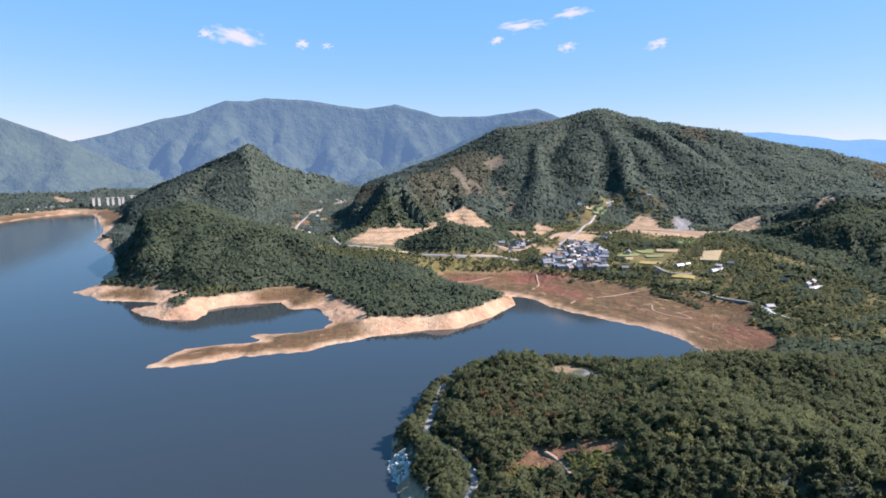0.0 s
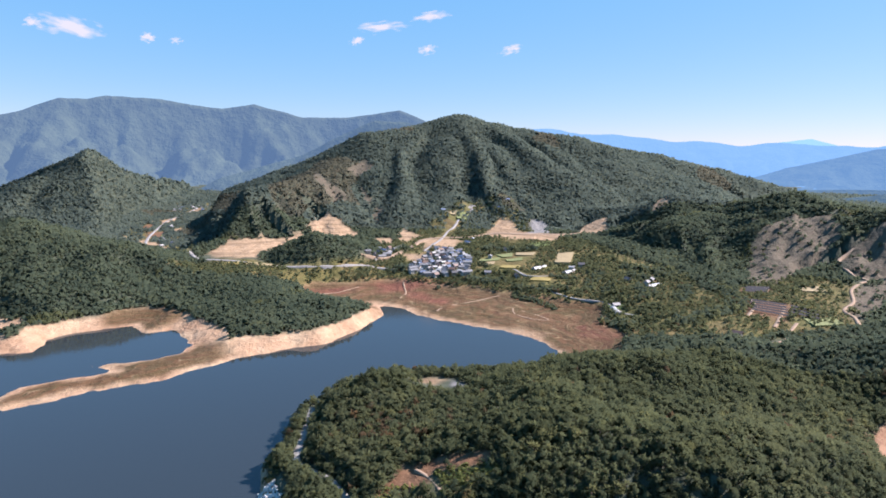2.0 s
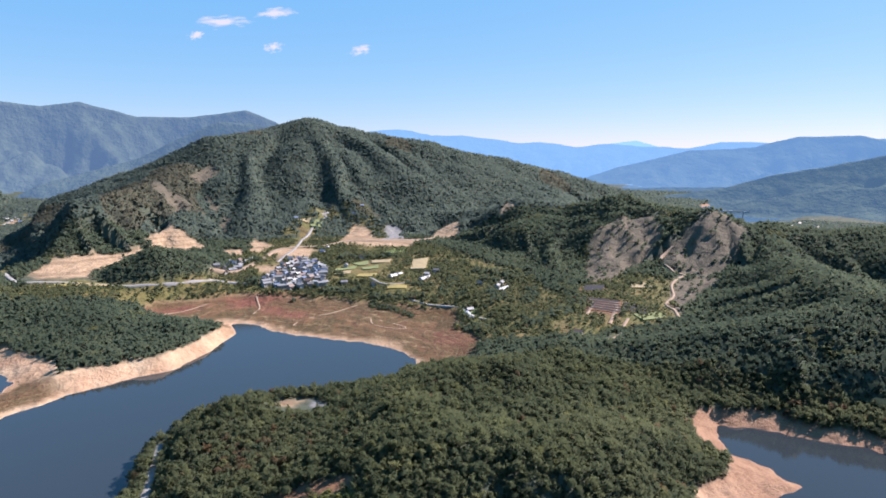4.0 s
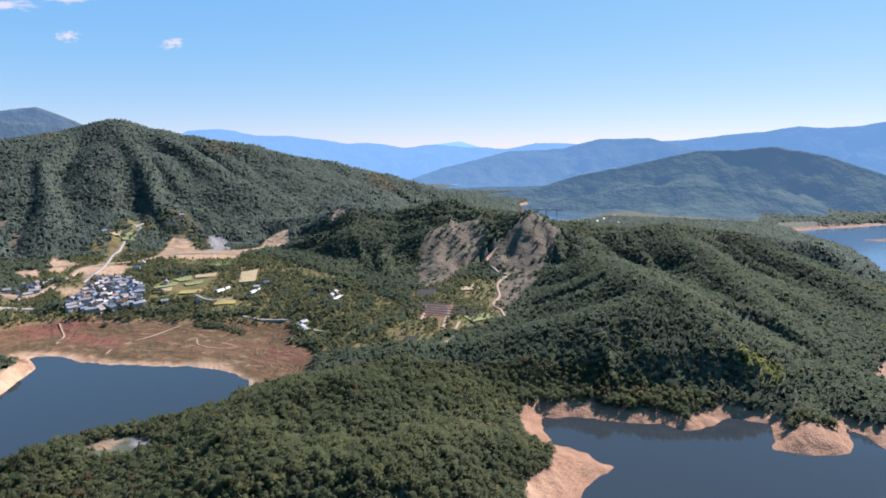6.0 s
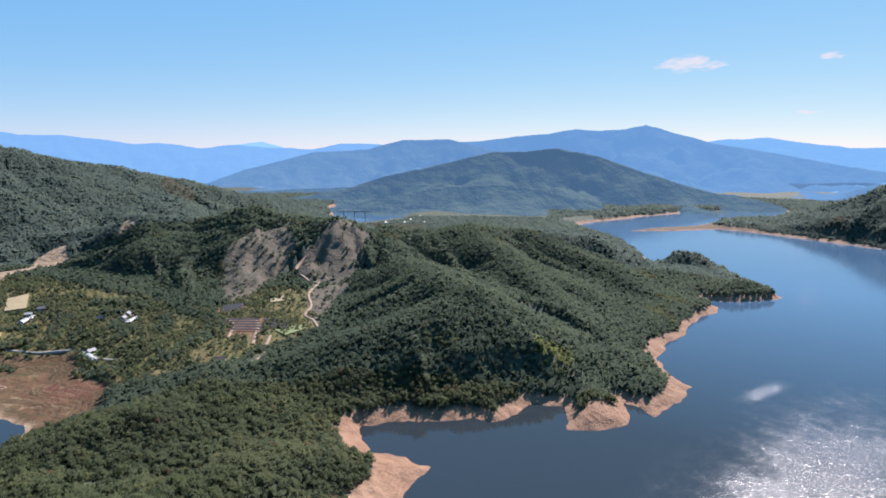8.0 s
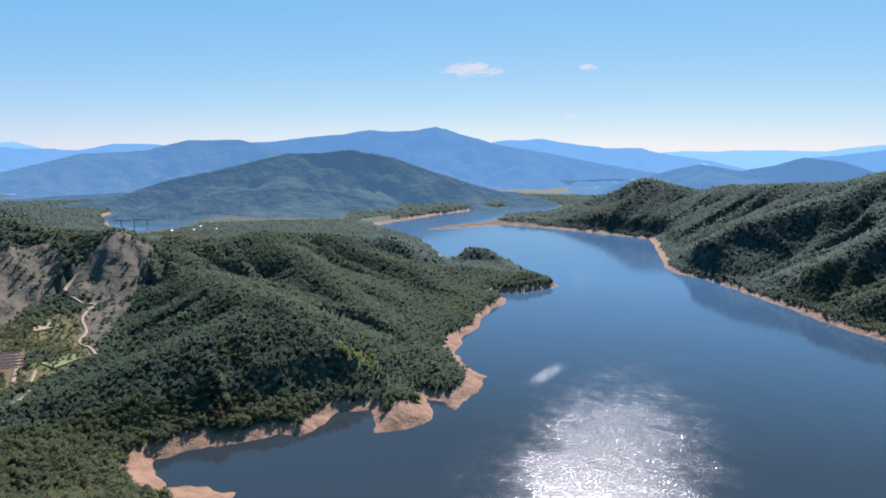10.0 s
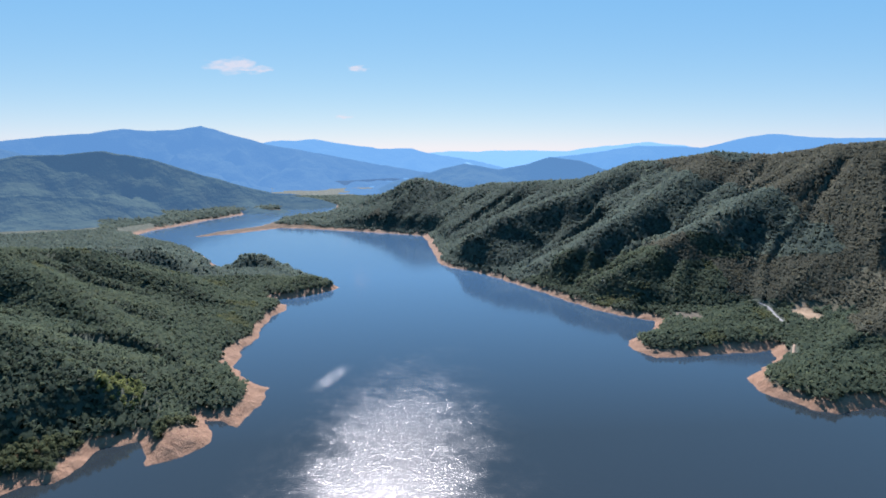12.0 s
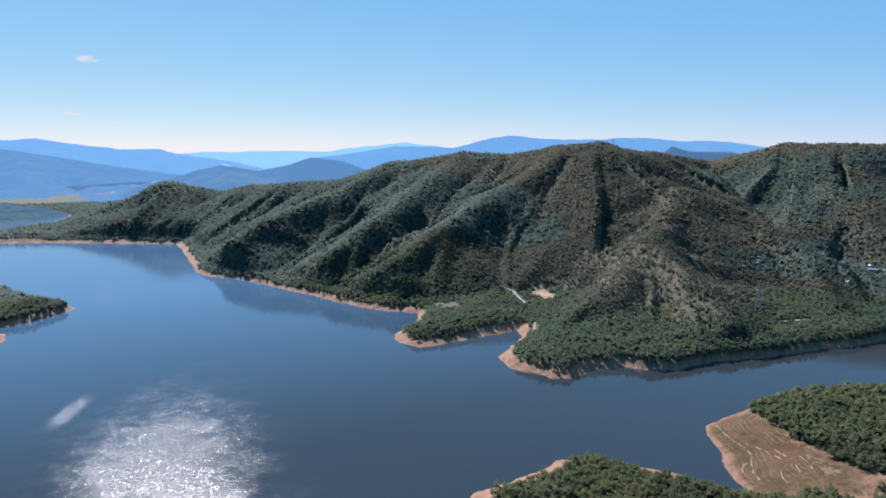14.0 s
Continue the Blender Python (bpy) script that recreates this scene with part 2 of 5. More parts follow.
    h = sums(n, l, "ADD", sums(n, l, "MULTIPLY", small, 0.60), sums(n, l, "MULTIPLY", swell, 0.14))
    bumped(n, l, sums(n, l, "MULTIPLY", h, lift), 1.0, 0.35, b)
    return m


def distance_material(name, wood, haze_glow, amount):
    """Far hills: forest with blue haze painted on as a mixed-in glow."""
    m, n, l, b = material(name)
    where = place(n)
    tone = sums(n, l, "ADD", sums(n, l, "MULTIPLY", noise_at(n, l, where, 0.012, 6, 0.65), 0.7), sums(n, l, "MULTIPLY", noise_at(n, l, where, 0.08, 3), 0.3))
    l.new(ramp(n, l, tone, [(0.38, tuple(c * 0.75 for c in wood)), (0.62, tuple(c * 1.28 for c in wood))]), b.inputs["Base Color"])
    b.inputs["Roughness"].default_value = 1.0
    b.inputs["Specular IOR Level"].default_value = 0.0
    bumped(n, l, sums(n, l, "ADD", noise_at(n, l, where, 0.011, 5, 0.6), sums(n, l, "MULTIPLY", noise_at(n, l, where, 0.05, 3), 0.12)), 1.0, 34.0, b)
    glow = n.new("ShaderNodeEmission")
    glow.inputs["Color"].default_value = (*haze_glow, 1)
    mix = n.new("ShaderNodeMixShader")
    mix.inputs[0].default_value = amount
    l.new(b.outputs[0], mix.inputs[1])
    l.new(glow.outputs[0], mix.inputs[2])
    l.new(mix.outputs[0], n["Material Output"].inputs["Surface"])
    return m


GROUND, WATER = ground_material(), water_material()

# ---------------------------------------------------------------- the lie of the land
# The shore of the reservoir, stretch by stretch, seen from above; land lies outside.
SHORE_FAR = [(-1100, 1060), (-1000, 1150), (-879, 1255), (-872, 1350), (-844, 1449), (-787, 1427), (-700, 1290),
             (-609, 1136), (-560, 1010), (-452, 868), (-420, 800), (-397, 735), (-372, 690), (-384, 648), (-360, 631),
             (-336, 612), (-300, 612), (-262, 601), (-291, 579), (-249, 541), (-219, 547), (-213, 588), (-198, 599),
             (-162, 609), (-142, 581), (-120, 590), (-95, 540)]
SHORE_SPIT = [(-99, 519), (-131, 505), (-165, 497), (-140, 484), (-165, 479), (-192, 466), (-200, 445), (-203, 421),
              (-187, 418), (-149, 440), (-103, 456), (-73, 484), (-38, 507), (9, 521), (50, 563), (72, 606), (69, 642),
              (90, 630), (116, 585), (141, 555), (170, 531), (190, 500), (197, 466), (188, 440)]
SHORE_NEAR_HILL = [(150, 425), (100, 425), (60, 424), (22, 415), (3, 390), (-9, 365), (-22, 318), (-25, 280), (-18, 250),
                   (10, 220), (70, 190), (140, 168), (210, 165), (255, 188), (279, 193), (306, 196), (303, 214),
                   (298, 238), (306, 259), (322, 269), (338, 259)]
SHORE_EAST_BAY = [(359, 235), (372, 216), (383, 210), (381, 192), (400, 189), (424, 184), (438, 164), (419, 152),
                  (396, 145), (404, 130), (428, 114), (450, 118), (470, 128), (466, 112), (452, 100), (507, 92),
                  (527, 93), (549, 113), (585, 132), (633, 136), (690, 130), (730, 134), (768, 128), (792, 119), (822, 118), (834, 134), (858, 141), (862, 128), (870, 104), (888, 86),
                  (907, 68), (930, 60), (943, 72), (1000, 110), (1040, 133), (1080, 157), (1108, 170)]
SHORE_CHANNEL = [(1095, 215), (1102, 240), (1060, 264), (1018, 288), (1002, 316), (1012, 342), (1034, 324), (1066, 300), (1118, 284), (1200, 318), (1327, 390), (1400, 450), (1480, 530), (1560, 575), (1630, 570), (1760, 520), (1867, 494),
                 (2055, 411), (2126, 330), (2300, 300), (2360, 190), (2200, 140), (1960, 180), (1850, 285), (1711, 318), (1600, 400), (1491, 436)]
SHORE_EAST = [(1560, 340), (1660, 255), (1642, 185), (1561, 32), (1476, -101), (1374, -103), (1225, -104), (1120, -106),
              (1078, -117), (1035, -152), (975, -186), (928, -207), (852, -238), (790, -264), (730, -296), (706, -332),
              (655, -300), (632, -267), (600, -258), (575, -269), (580, -305), (583, -375), (590, -400), (560, -384),
              (511, -325), (485, -321), (446, -339), (433, -353), (442, -390), (440, -419), (418, -439)]
SHORE_SOUTH = [(409, -458), (409, -510), (398, -551), (390, -626), (379, -682), (381, -733), (372, -850), (300, -1000),
               (0, -1250), (-500, -1300), (-1000, -1000), (-1350, -400), (-1450, 300), (-1300, 850)]
SHORE = SHORE_FAR + SHORE_SPIT + SHORE_NEAR_HILL + SHORE_EAST_BAY + SHORE_CHANNEL + SHORE_EAST + SHORE_SOUTH
# A wooded island close by, and a far arm of the reservoir.
ISLAND = [(290, -168), (303, -182), (307, -200), (306, -221), (316, -250), (312, -268), (296, -290), (262, -312), (230, -330),
          (262, -343), (285, -360), (312, -383), (315, -430), (322, -480), (300, -545), (230, -600), (100, -620),
          (10, -520), (70, -400), (120, -310), (180, -230), (245, -172)]
BRIDGE_ARM = [(1240, 1040), (1300, 1180), (1450, 1320), (1580, 1450), (1720, 1480), (1760, 1400), (1640, 1230), (1540, 1110), (1400, 1020)]
FAR_ARM = [(2640, 60), (2900, 130), (3250, 0), (3300, -70), (2950, -40)]

# Crests: (x, y, height) along each line, and how steeply the land falls away from it.
# the hill just below, with its knob over the water
RIDGES = [
    (0.42, [(10, 345, 19), (30, 370, 25), (52, 374, 22), (72, 380, 11), (98, 370, 9), (134, 346, 23), (173, 355, 29), (215, 352, 27)]),
    (0.34, [(120, 262, 34), (150, 232, 35), (190, 240, 33), (225, 238, 24), (262, 222, 11)]),
    (0.36, [(134, 346, 21), (128, 300, 33), (120, 262, 34)]),
    (0.36, [(215, 352, 24), (262, 370, 18), (302, 393, 20)]),
]
# the wooded peninsula with the spit
RIDGES += [
    (0.36, [(-400, 775, 42), (-366, 800, 66), (-322, 798, 75), (-265, 776, 63), (-219, 759, 52), (-168, 741, 32), (-110, 725, 18)]),
    (0.50, [(-366, 800, 66), (-402, 845, 57), (-434, 886, 42), (-462, 925, 16)]),
    (0.34, [(-322, 798, 75), (-330, 720, 48), (-345, 665, 22)]),
    (0.34, [(-219, 759, 52), (-235, 700, 34), (-225, 650, 20)]),
    (0.30, [(-110, 725, 18), (-85, 660, 12), (-48, 635, 13), (-1, 612, 15), (30, 600, 17), (46, 602, 13), (58, 606, 15)]),
    (0.40, [(-262, 572, 8), (-245, 576, 9)]),
]
# the knoll by the village
RIDGES += [
    (0.62, [(-42, 804, 20), (-14, 811, 42), (18, 816, 54), (52, 821, 47), (76, 824, 34)]),
]
# the big mountain behind the village and its spurs
RIDGES += [
    (0.62, [(-186, 932, 30), (-139, 960, 72), (-90, 986, 101), (-40, 1029, 106), (6, 1110, 110)]),
    (0.40, [(6, 1120, 110), (72, 1248, 146), (136, 1343, 190), (239, 1400, 208), (338, 1410, 232), (407, 1392, 217), (473, 1371, 201),
        (576, 1330, 188), (625, 1308, 171), (757, 1295, 148), (881, 1275, 121), (1080, 1230, 70)]),
    (0.52, [(136, 1343, 190), (116, 1245, 140), (63, 1078, 86), (40, 960, 62)]),
    (0.50, [(338, 1410, 232), (270, 1302, 152), (178, 1136, 80), (139, 1000, 36)]),
    (0.50, [(473, 1371, 201), (409, 1234, 120), (311, 1107, 68)]),
]
RIDGES += [
    (0.50, [(625, 1308, 171), (547, 1201, 110), (420, 1079, 66)]),
    (0.50, [(757, 1295, 148), (700, 1150, 95), (610, 1020, 80)]),
    (0.45, [(262, 934, 38), (348, 947, 55), (439, 960, 64), (510, 880, 80)]),
]
# the cone up the valley
RIDGES += [
    (0.46, [(-560, 1230, 50), (-476, 1338, 110), (-410, 1422, 156), (-362, 1440, 136), (-352, 1700, 102), (-348, 2147, 63), (-225, 2250, 15)]),
    (0.46, [(-410, 1422, 156), (-414, 1285, 80), (-330, 1200, 20)]),
]
# the hill with the bare slopes
RIDGES += [
    (0.50, [(450, 868, 62), (520, 829, 97), (557, 780, 92), (612, 699, 109), (623, 620, 104), (619, 552, 100), (680, 525, 84), (728, 494, 76),
        (798, 458, 79), (872, 402, 68), (970, 320, 54), (1018, 263, 14)]),
    (0.32, [(557, 780, 88), (485, 735, 76), (446, 752, 58), (398, 765, 40)]),
    (0.46, [(612, 699, 109), (540, 650, 82), (490, 590, 52)]),
    (0.55, [(619, 552, 100), (560, 535, 70), (520, 500, 46)]),
]
RIDGES += [
    (0.36, [(680, 525, 84), (600, 440, 62), (545, 350, 62), (506, 282, 60), (436, 300, 48), (403, 330, 38), (364, 352, 27), (302, 393, 18), (262, 410, 12)]),
    (0.36, [(798, 458, 79), (700, 340, 55), (600, 230, 34), (540, 160, 15)]),
    (0.36, [(872, 402, 68), (830, 280, 40), (780, 180, 15)]),
    (0.55, [(1046, 214, 29), (1036, 196, 30), (1050, 180, 25)]),
    (0.60, [(886, 124, 13), (905, 100, 20), (922, 80, 17)]),
]
# the long mountain across the water
RIDGES += [
    (0.42, [(1751, 175, 6), (1796, 117, 25), (1800, 38, 51), (1780, -42, 88), (1748, -103, 116), (1714, -155, 107), (1649, -208, 96), (1568, -276, 113), (1483, -343, 122), (1386, -438, 133), (1297, -539, 171), (1190, -649, 191),
        (1117, -715, 189), (1037, -796, 206), (997, -847, 210), (969, -953, 191), (991, -1138, 173), (838, -1196, 207), (767, -1243, 209), (650, -1320, 204)]),
    (0.48, [(1748, -103, 116), (1640, -90, 62), (1540, -105, 18)]),
    (0.48, [(1568, -276, 113), (1480, -220, 70), (1400, -160, 22)]),
    (0.56, [(1297, -539, 171), (1195, -379, 122), (1128, -234, 84), (1088, -176, 54)]),
]
RIDGES += [
    (0.56, [(1190, -649, 191), (1068, -513, 134), (960, -370, 88), (912, -282, 52)]),
    (0.56, [(1037, -796, 206), (931, -599, 136), (862, -460, 98), (806, -340, 54)]),
    (0.48, [(997, -847, 210), (855, -781, 142), (756, -588, 66), (700, -470, 28)]),
    (0.45, [(997, -847, 210), (791, -848, 134), (641, -644, 70), (570, -515, 40), (545, -435, 17)]),
    (0.40, [(650, -660, 76), (530, -610, 50), (440, -560, 24)]),
    (0.45, [(838, -1196, 207), (663, -1073, 134), (527, -978, 88), (440, -900, 40)]),
    (0.45, [(969, -953, 191), (755, -945, 104), (558, -843, 60), (450, -760, 22)]),
]
RIDGES += [
    (0.40, [(545, -410, 14), (500, -400, 12), (465, -440, 12), (455, -530, 14)]),
    (0.35, [(596, -272, 11), (612, -295, 13)]),
]
# the island
RIDGES += [
    (0.34, [(293, -215, 6), (277, -245, 11), (250, -262, 12), (200, -260, 12), (150, -330, 14)]),
    (0.30, [(272, -440, 9), (262, -480, 14), (230, -520, 16), (150, -500, 14)]),
]
# hills that close the far shores behind
RIDGES += [
    (0.30, [(-1150, 1500, 14), (-1000, 1560, 12), (-950, 1700, 14), (-1050, 1950, 20)]),
    (0.40, [(-1700, 900, 150), (-1900, 100, 200), (-1800, -700, 170), (-1200, -1500, 210), (-200, -1700, 190), (300, -1500, 120)]),
]
# Gentle shores: x, y, reach, slope
FLATS = [
    (170, 620, 120, 0.045),
    (250, 560, 90, 0.05),
    (90, 690, 90, 0.05),
    (-150, 625, 45, 0.12),
    (-170, 460, 70, 0.07),
    (-110, 490, 60, 0.09),
    (-50, 515, 50, 0.16),
    (-320, 612, 40, 0.12),
    (1600, 340, 260, 0.06),
    (1500, -90, 150, 0.4),
    (270, -360, 60, 0.10),
    (-760, 1300, 200, 0.06),
    (290, 200, 30, 0.22),
    (230, 470, 60, 0.08),
    (1300, -98, 120, 0.4),
    (620, -285, 40, 0.5),
]
# steep shores
FLATS += [
    (-430, 840, 70, 0.9),
    (-14, 300, 45, 1.1),
    (8, 385, 45, 0.9),
    (70, 424, 45, 0.8),
    (150, 424, 40, 0.6),
    (20, 215, 60, 0.8),
    (1020, -170, 110, 0.8),
    (870, -240, 90, 0.7),
    (450, -400, 50, 0.6),
    (415, -470, 60, 1.2),
    (400, -560, 120, 1.5),
    (385, -720, 120, 1.5),
    (545, 108, 60, 0.42),
    (700, 122, 90, 0.55),
    (10, 540, 45, 0.75),
    (55, 585, 38, 0.9),
    (-40, 525, 30, 0.4),
    (18, 706, 62, 0.045),
    (905, 96, 55, 1.0),
    (1042, 180, 60, 0.9),
]
# The lakeside lane at the foot of the near hill
LANE = [(1, 372), (0, 365), (-2, 351), (-5, 328), (-8, 308), (-4, 297), (4, 289), (10, 279), (14, 268), (15, 258), (12, 246), (6, 232)]


# The floor of the side valley between the cone and the big mountain
VALLEY = [(-205, 925), (-240, 1050), (-265, 1210), (-272, 1364), (-268, 1556), (-272, 1872), (-285, 2224)]


def hashed(ix, iy, seed):
    n = (ix.astype(np.int64) * 374761393 + iy.astype(np.int64) * 668265263 + seed * 1442695041) & 0xFFFFFFFF
    n = ((n ^ (n >> 13)) * 1274126177) & 0xFFFFFFFF
    return ((n ^ (n >> 16)) & 0xFFFF) / 65535.0


def wave(x, y, size, seed=0):
    """Smooth noise from -1 to 1 with bumps of that size."""
    u, v = x / size, y / size
    iu, iv = np.floor(u), np.floor(v)
    fu, fv = u - iu, v - iv
    fu, fv = fu * fu * (3 - 2 * fu), fv * fv * (3 - 2 * fv)
    a, b = hashed(iu, iv, seed), hashed(iu + 1, iv, seed)
    c, d = hashed(iu, iv + 1, seed), hashed(iu + 1, iv + 1, seed)
    return 2 * (a * (1 - fu) * (1 - fv) + b * fu * (1 - fv) + c * (1 - fu) * fv + d * fu * fv) - 1


def waves(x, y, size, seed=0, octaves=3):
    total, gain = 0, 1.0
    for k in range(octaves):
        total = total + gain * wave(x + 17.3 * k, y - 9.1 * k, size / 2 ** k, seed + k)
        gain *= 0.5
    return total / 1.75


def smooth(a, b, v):
    u = np.clip((v - a) / (b - a), 0, 1)
    return u * u * (3 - 2 * u)


def inside(x, y, ring):
    odd = np.zeros(x.shape, bool)
    for (x0, y0), (x1, y1) in zip(ring, ring[1:] + ring[:1]):
        if y0 != y1:
            odd ^= ((y0 > y) != (y1 > y)) & (x < (x1 - x0) * (y - y0) / (y1 - y0) + x0)
    return odd


def away(x, y, line, closed=False):
    """How far each place is from a line of points."""
    best = np.full(x.shape, 1e12)
    for p, q in zip(line, line[1:] + (line[:1] if closed else [])):
        dx, dy = q[0] - p[0], q[1] - p[1]
        u = np.clip(((x - p[0]) * dx + (y - p[1]) * dy) / (dx * dx + dy * dy + 1e-9), 0, 1)
        best = np.minimum(best, (x - p[0] - u * dx) ** 2 + (y - p[1] - u * dy) ** 2)
    return np.sqrt(best)


def from_shore(x, y):
    """Metres to the water's edge: more than 0 on land, less than 0 on the water."""
    wx = x + 3.5 * wave(x, y, 17, 5) + 1.5 * wave(x, y, 6, 6)
    wy = y + 3.5 * wave(x, y, 17, 7) + 1.5 * wave(x, y, 6, 8)
    far = np.minimum(away(wx, wy, SHORE, True), away(wx, wy, ISLAND, True))
    far = np.minimum(far, np.minimum(away(wx, wy, FAR_ARM, True), away(wx, wy, BRIDGE_ARM, True)))
    wet = (inside(wx, wy, SHORE) & ~inside(wx, wy, ISLAND)) | inside(wx, wy, FAR_ARM) | inside(wx, wy, BRIDGE_ARM)
    return np.where(wet, -far, far)


def knoll(x, y):
    """1 on the wooded knoll by the village."""
    return smooth(1.15, 0.85, np.hypot((x - 18) / 76, (y - 816 - 0.15 * (x - 16)) / 50))


def lie(x, y):
    """The height of the ground, and the metres to the shore."""
    shore = from_shore(x, y)
    slope = np.full(x.shape, 0.46)
    for fx, fy, reach, s in FLATS:
        k = np.exp(-((x - fx) ** 2 + (y - fy) ** 2) / reach ** 2)
        slope = slope * (1 - k) + s * k
    slope = slope * (1 + 0.25 * wave(x, y, 30, 11))
    bank = 8 / slope
    crest, ratio, peak, second, run, drop = [np.zeros(x.shape) for _ in range(6)]
    rng = np.hypot(x, y)
    bend = 10 * smooth(500, 900, rng)
    wx, wy = x + bend * wave(x, y, 90, 21), y + bend * wave(x, y, 90, 22)
    for number, (fall, line) in enumerate(RIDGES):
        top = max(p[2] for p in line)
        reach = top / fall + 40
        near = ((x > min(p[0] for p in line) - reach) & (x < max(p[0] for p in line) + reach)
                & (y > min(p[1] for p in line) - reach) & (y < max(p[1] for p in line) + reach))
        if not near.any():
            continue
        ax, ay = wx[near], wy[near]
        best, part, along, down, rival = [np.zeros(ax.shape) for _ in range(5)]
        start = 917.0 * number
        for p, q in zip(line, line[1:]):
            dx, dy = q[0] - p[0], q[1] - p[1]
            u = np.clip(((ax - p[0]) * dx + (ay - p[1]) * dy) / (dx * dx + dy * dy), 0, 1)
            d = np.hypot(ax - p[0] - u * dx, ay - p[1] - u * dy)
            z = p[2] + u * (q[2] - p[2])
            r = 6 + 0.12 * z
            h = z - fall * (np.sqrt(d * d + r * r) - r)
            here = start + u * math.hypot(dx, dy)
            rival = np.where(np.abs(here - along) > 6, np.maximum(rival, np.minimum(h, best)), rival)
            part = np.where(h > best, h / z, part)
            along = np.where(h > best, here, along)
            down = np.where(h > best, d, down)
            start += math.hypot(dx, dy)
            best = np.maximum(best, h)
        old = crest[near]
        sharp = peak[near]
        ratio[near] = np.where(best > sharp, part, ratio[near])
        run[near] = np.where(best > sharp, along, run[near])
        drop[near] = np.where(best > sharp, down, drop[near])
        second[near] = np.maximum(np.maximum(second[near], rival), np.minimum(sharp, best))
        peak[near] = np.maximum(sharp, best)
        k = 6.0
        crest[near] = np.maximum(old, best) + k * np.maximum(1 - np.abs(old - best) / (2 * k), 0) ** 2 / 2
    # ravines and spurs, deepest half way down the slopes
    deep = smooth(1.0, 0.72, ratio) * smooth(0, 20, crest)
    wide = np.clip(1 - np.abs(waves(wx, wy, 150, 31, 2)) * 1.9, 0, 1)
    fine = np.clip(1 - np.abs(waves(wx, wy, 62, 35, 2)) * 1.8, 0, 1)
    lone = smooth(0.2, 7, peak - second)
    gully = np.clip(1 - np.abs(waves(run + 18 * wave(x, y, 120, 34), 0.45 * drop, 125, 33, 3)) * 1.9, 0, 1) * (0.75 + 0.35 * wave(x, y, 260, 36))
    rill = np.clip(1 - np.abs(waves(run, 0.25 * drop, 38, 38, 2)) * 1.8, 0, 1)
    crest = crest - deep * lone * (1 - knoll(x, y)) * (np.minimum(crest * 0.14, 10) * wide ** 1.3 + np.minimum(crest * 0.08, 4) * fine ** 1.3
                                                       + np.minimum(crest * 0.21, 16) * gully ** 1.2 + np.minimum(crest * 0.075, 5) * rill ** 1.2)
    # gullies that fan out down the bare slopes
    for ax, ay, reach in ((624, 556, 150), (580, 648, 170)):
        r, th = np.hypot(x - ax, y - ay), np.arctan2(y - ay, ax - x)
        worn = smooth(reach, reach * 0.7, r) * smooth(6, 40, r)
        cut = np.clip(1 - np.abs(waves(th * 100 + 0.1 * r, r * 0.3, 26, 37, 2)) * 2.0, 0, 1)
        crest = crest - worn * np.minimum(7 * cut ** 1.3, 0.3 * crest)
    crest = crest + waves(x, y, 40, 41, 3) * np.minimum(crest * 0.05, 2.5)
    over = np.maximum(shore - bank, 0)
    low = 1 - 0.93 * smooth(900, 1120, x) * smooth(180, 320, y)
    plain = 8 + np.maximum(np.minimum(0.115 * over, 34) * low * smooth(1750, 1350, rng), np.minimum(0.2 * over, 3.5)) + np.minimum(over * 0.02, 1.5) * waves(x, y, 60, 51)
    hill = 8 + np.maximum(crest - 8, 0) * smooth(0, 32, over)
    high = np.maximum(plain, hill)
    edge = np.minimum(slope * np.abs(shore), 8)
    edge = edge + 0.35 * np.minimum(edge, 2) * waves(x, y, 9, 61)
    z = np.where(shore > bank, high, edge)
    valley = away(x, y, VALLEY)
    z = np.where(shore > bank, np.minimum(z, 13 + 0.004 * np.clip(y - 850, 0, 900) + np.maximum(0, valley - 56) * 0.45 + np.maximum(0, valley - 84) * 1.3), z)
    lane = away(x, y, LANE)
    z = z + (7.0 - z) * smooth(11, 4.5, lane)
    return np.where(shore < 0, -np.minimum(0.3 * -shore, 15), z), shore


def bare_line(x, y):
    """The height up to which the banks are bare: less where woods come down to the water."""
    return 8.2 - smooth(330, 420, x) * (0.4 + 2.8 * np.clip(0.3 + waves(x, y, 75, 99, 2), 0, 1)) - 2.0 * smooth(250, 340, x) - 6.5 * np.exp(-((x + 8) ** 2 + (y - 325) ** 2) / 85 ** 2) - 6 * np.exp(-((x + 440) ** 2 + (y - 850) ** 2) / 100 ** 2) - 3 * np.exp(-((x - 60) ** 2 + (y - 420) ** 2) / 60 ** 2)


# ---------------------------------------------------------------- ground, water, distance
def mesh_of(name, verts, faces, mat, smoothed=False):
    """A mesh from arrays of corners and of faces with one number of sides."""
    me = bpy.data.meshes.new(name)
    verts, faces = np.asarray(verts, np.float32), np.asarray(faces, np.int32)
    sides = faces.shape[1]
    me.vertices.add(len(verts))
    me.vertices.foreach_set("co", verts.ravel())
    me.loops.add(faces.size)
    me.loops.foreach_set("vertex_index", faces.ravel())
    me.polygons.add(len(faces))
    me.polygons.foreach_set("loop_start", np.arange(0, faces.size, sides, dtype=np.int32))
    me.polygons.foreach_set("loop_total", np.full(len(faces), sides, np.int32))
    if smoothed:
        me.polygons.foreach_set("use_smooth", np.ones(len(faces), bool))
    me.materials.append(mat)
    me.update(calc_edges=True)
    return me


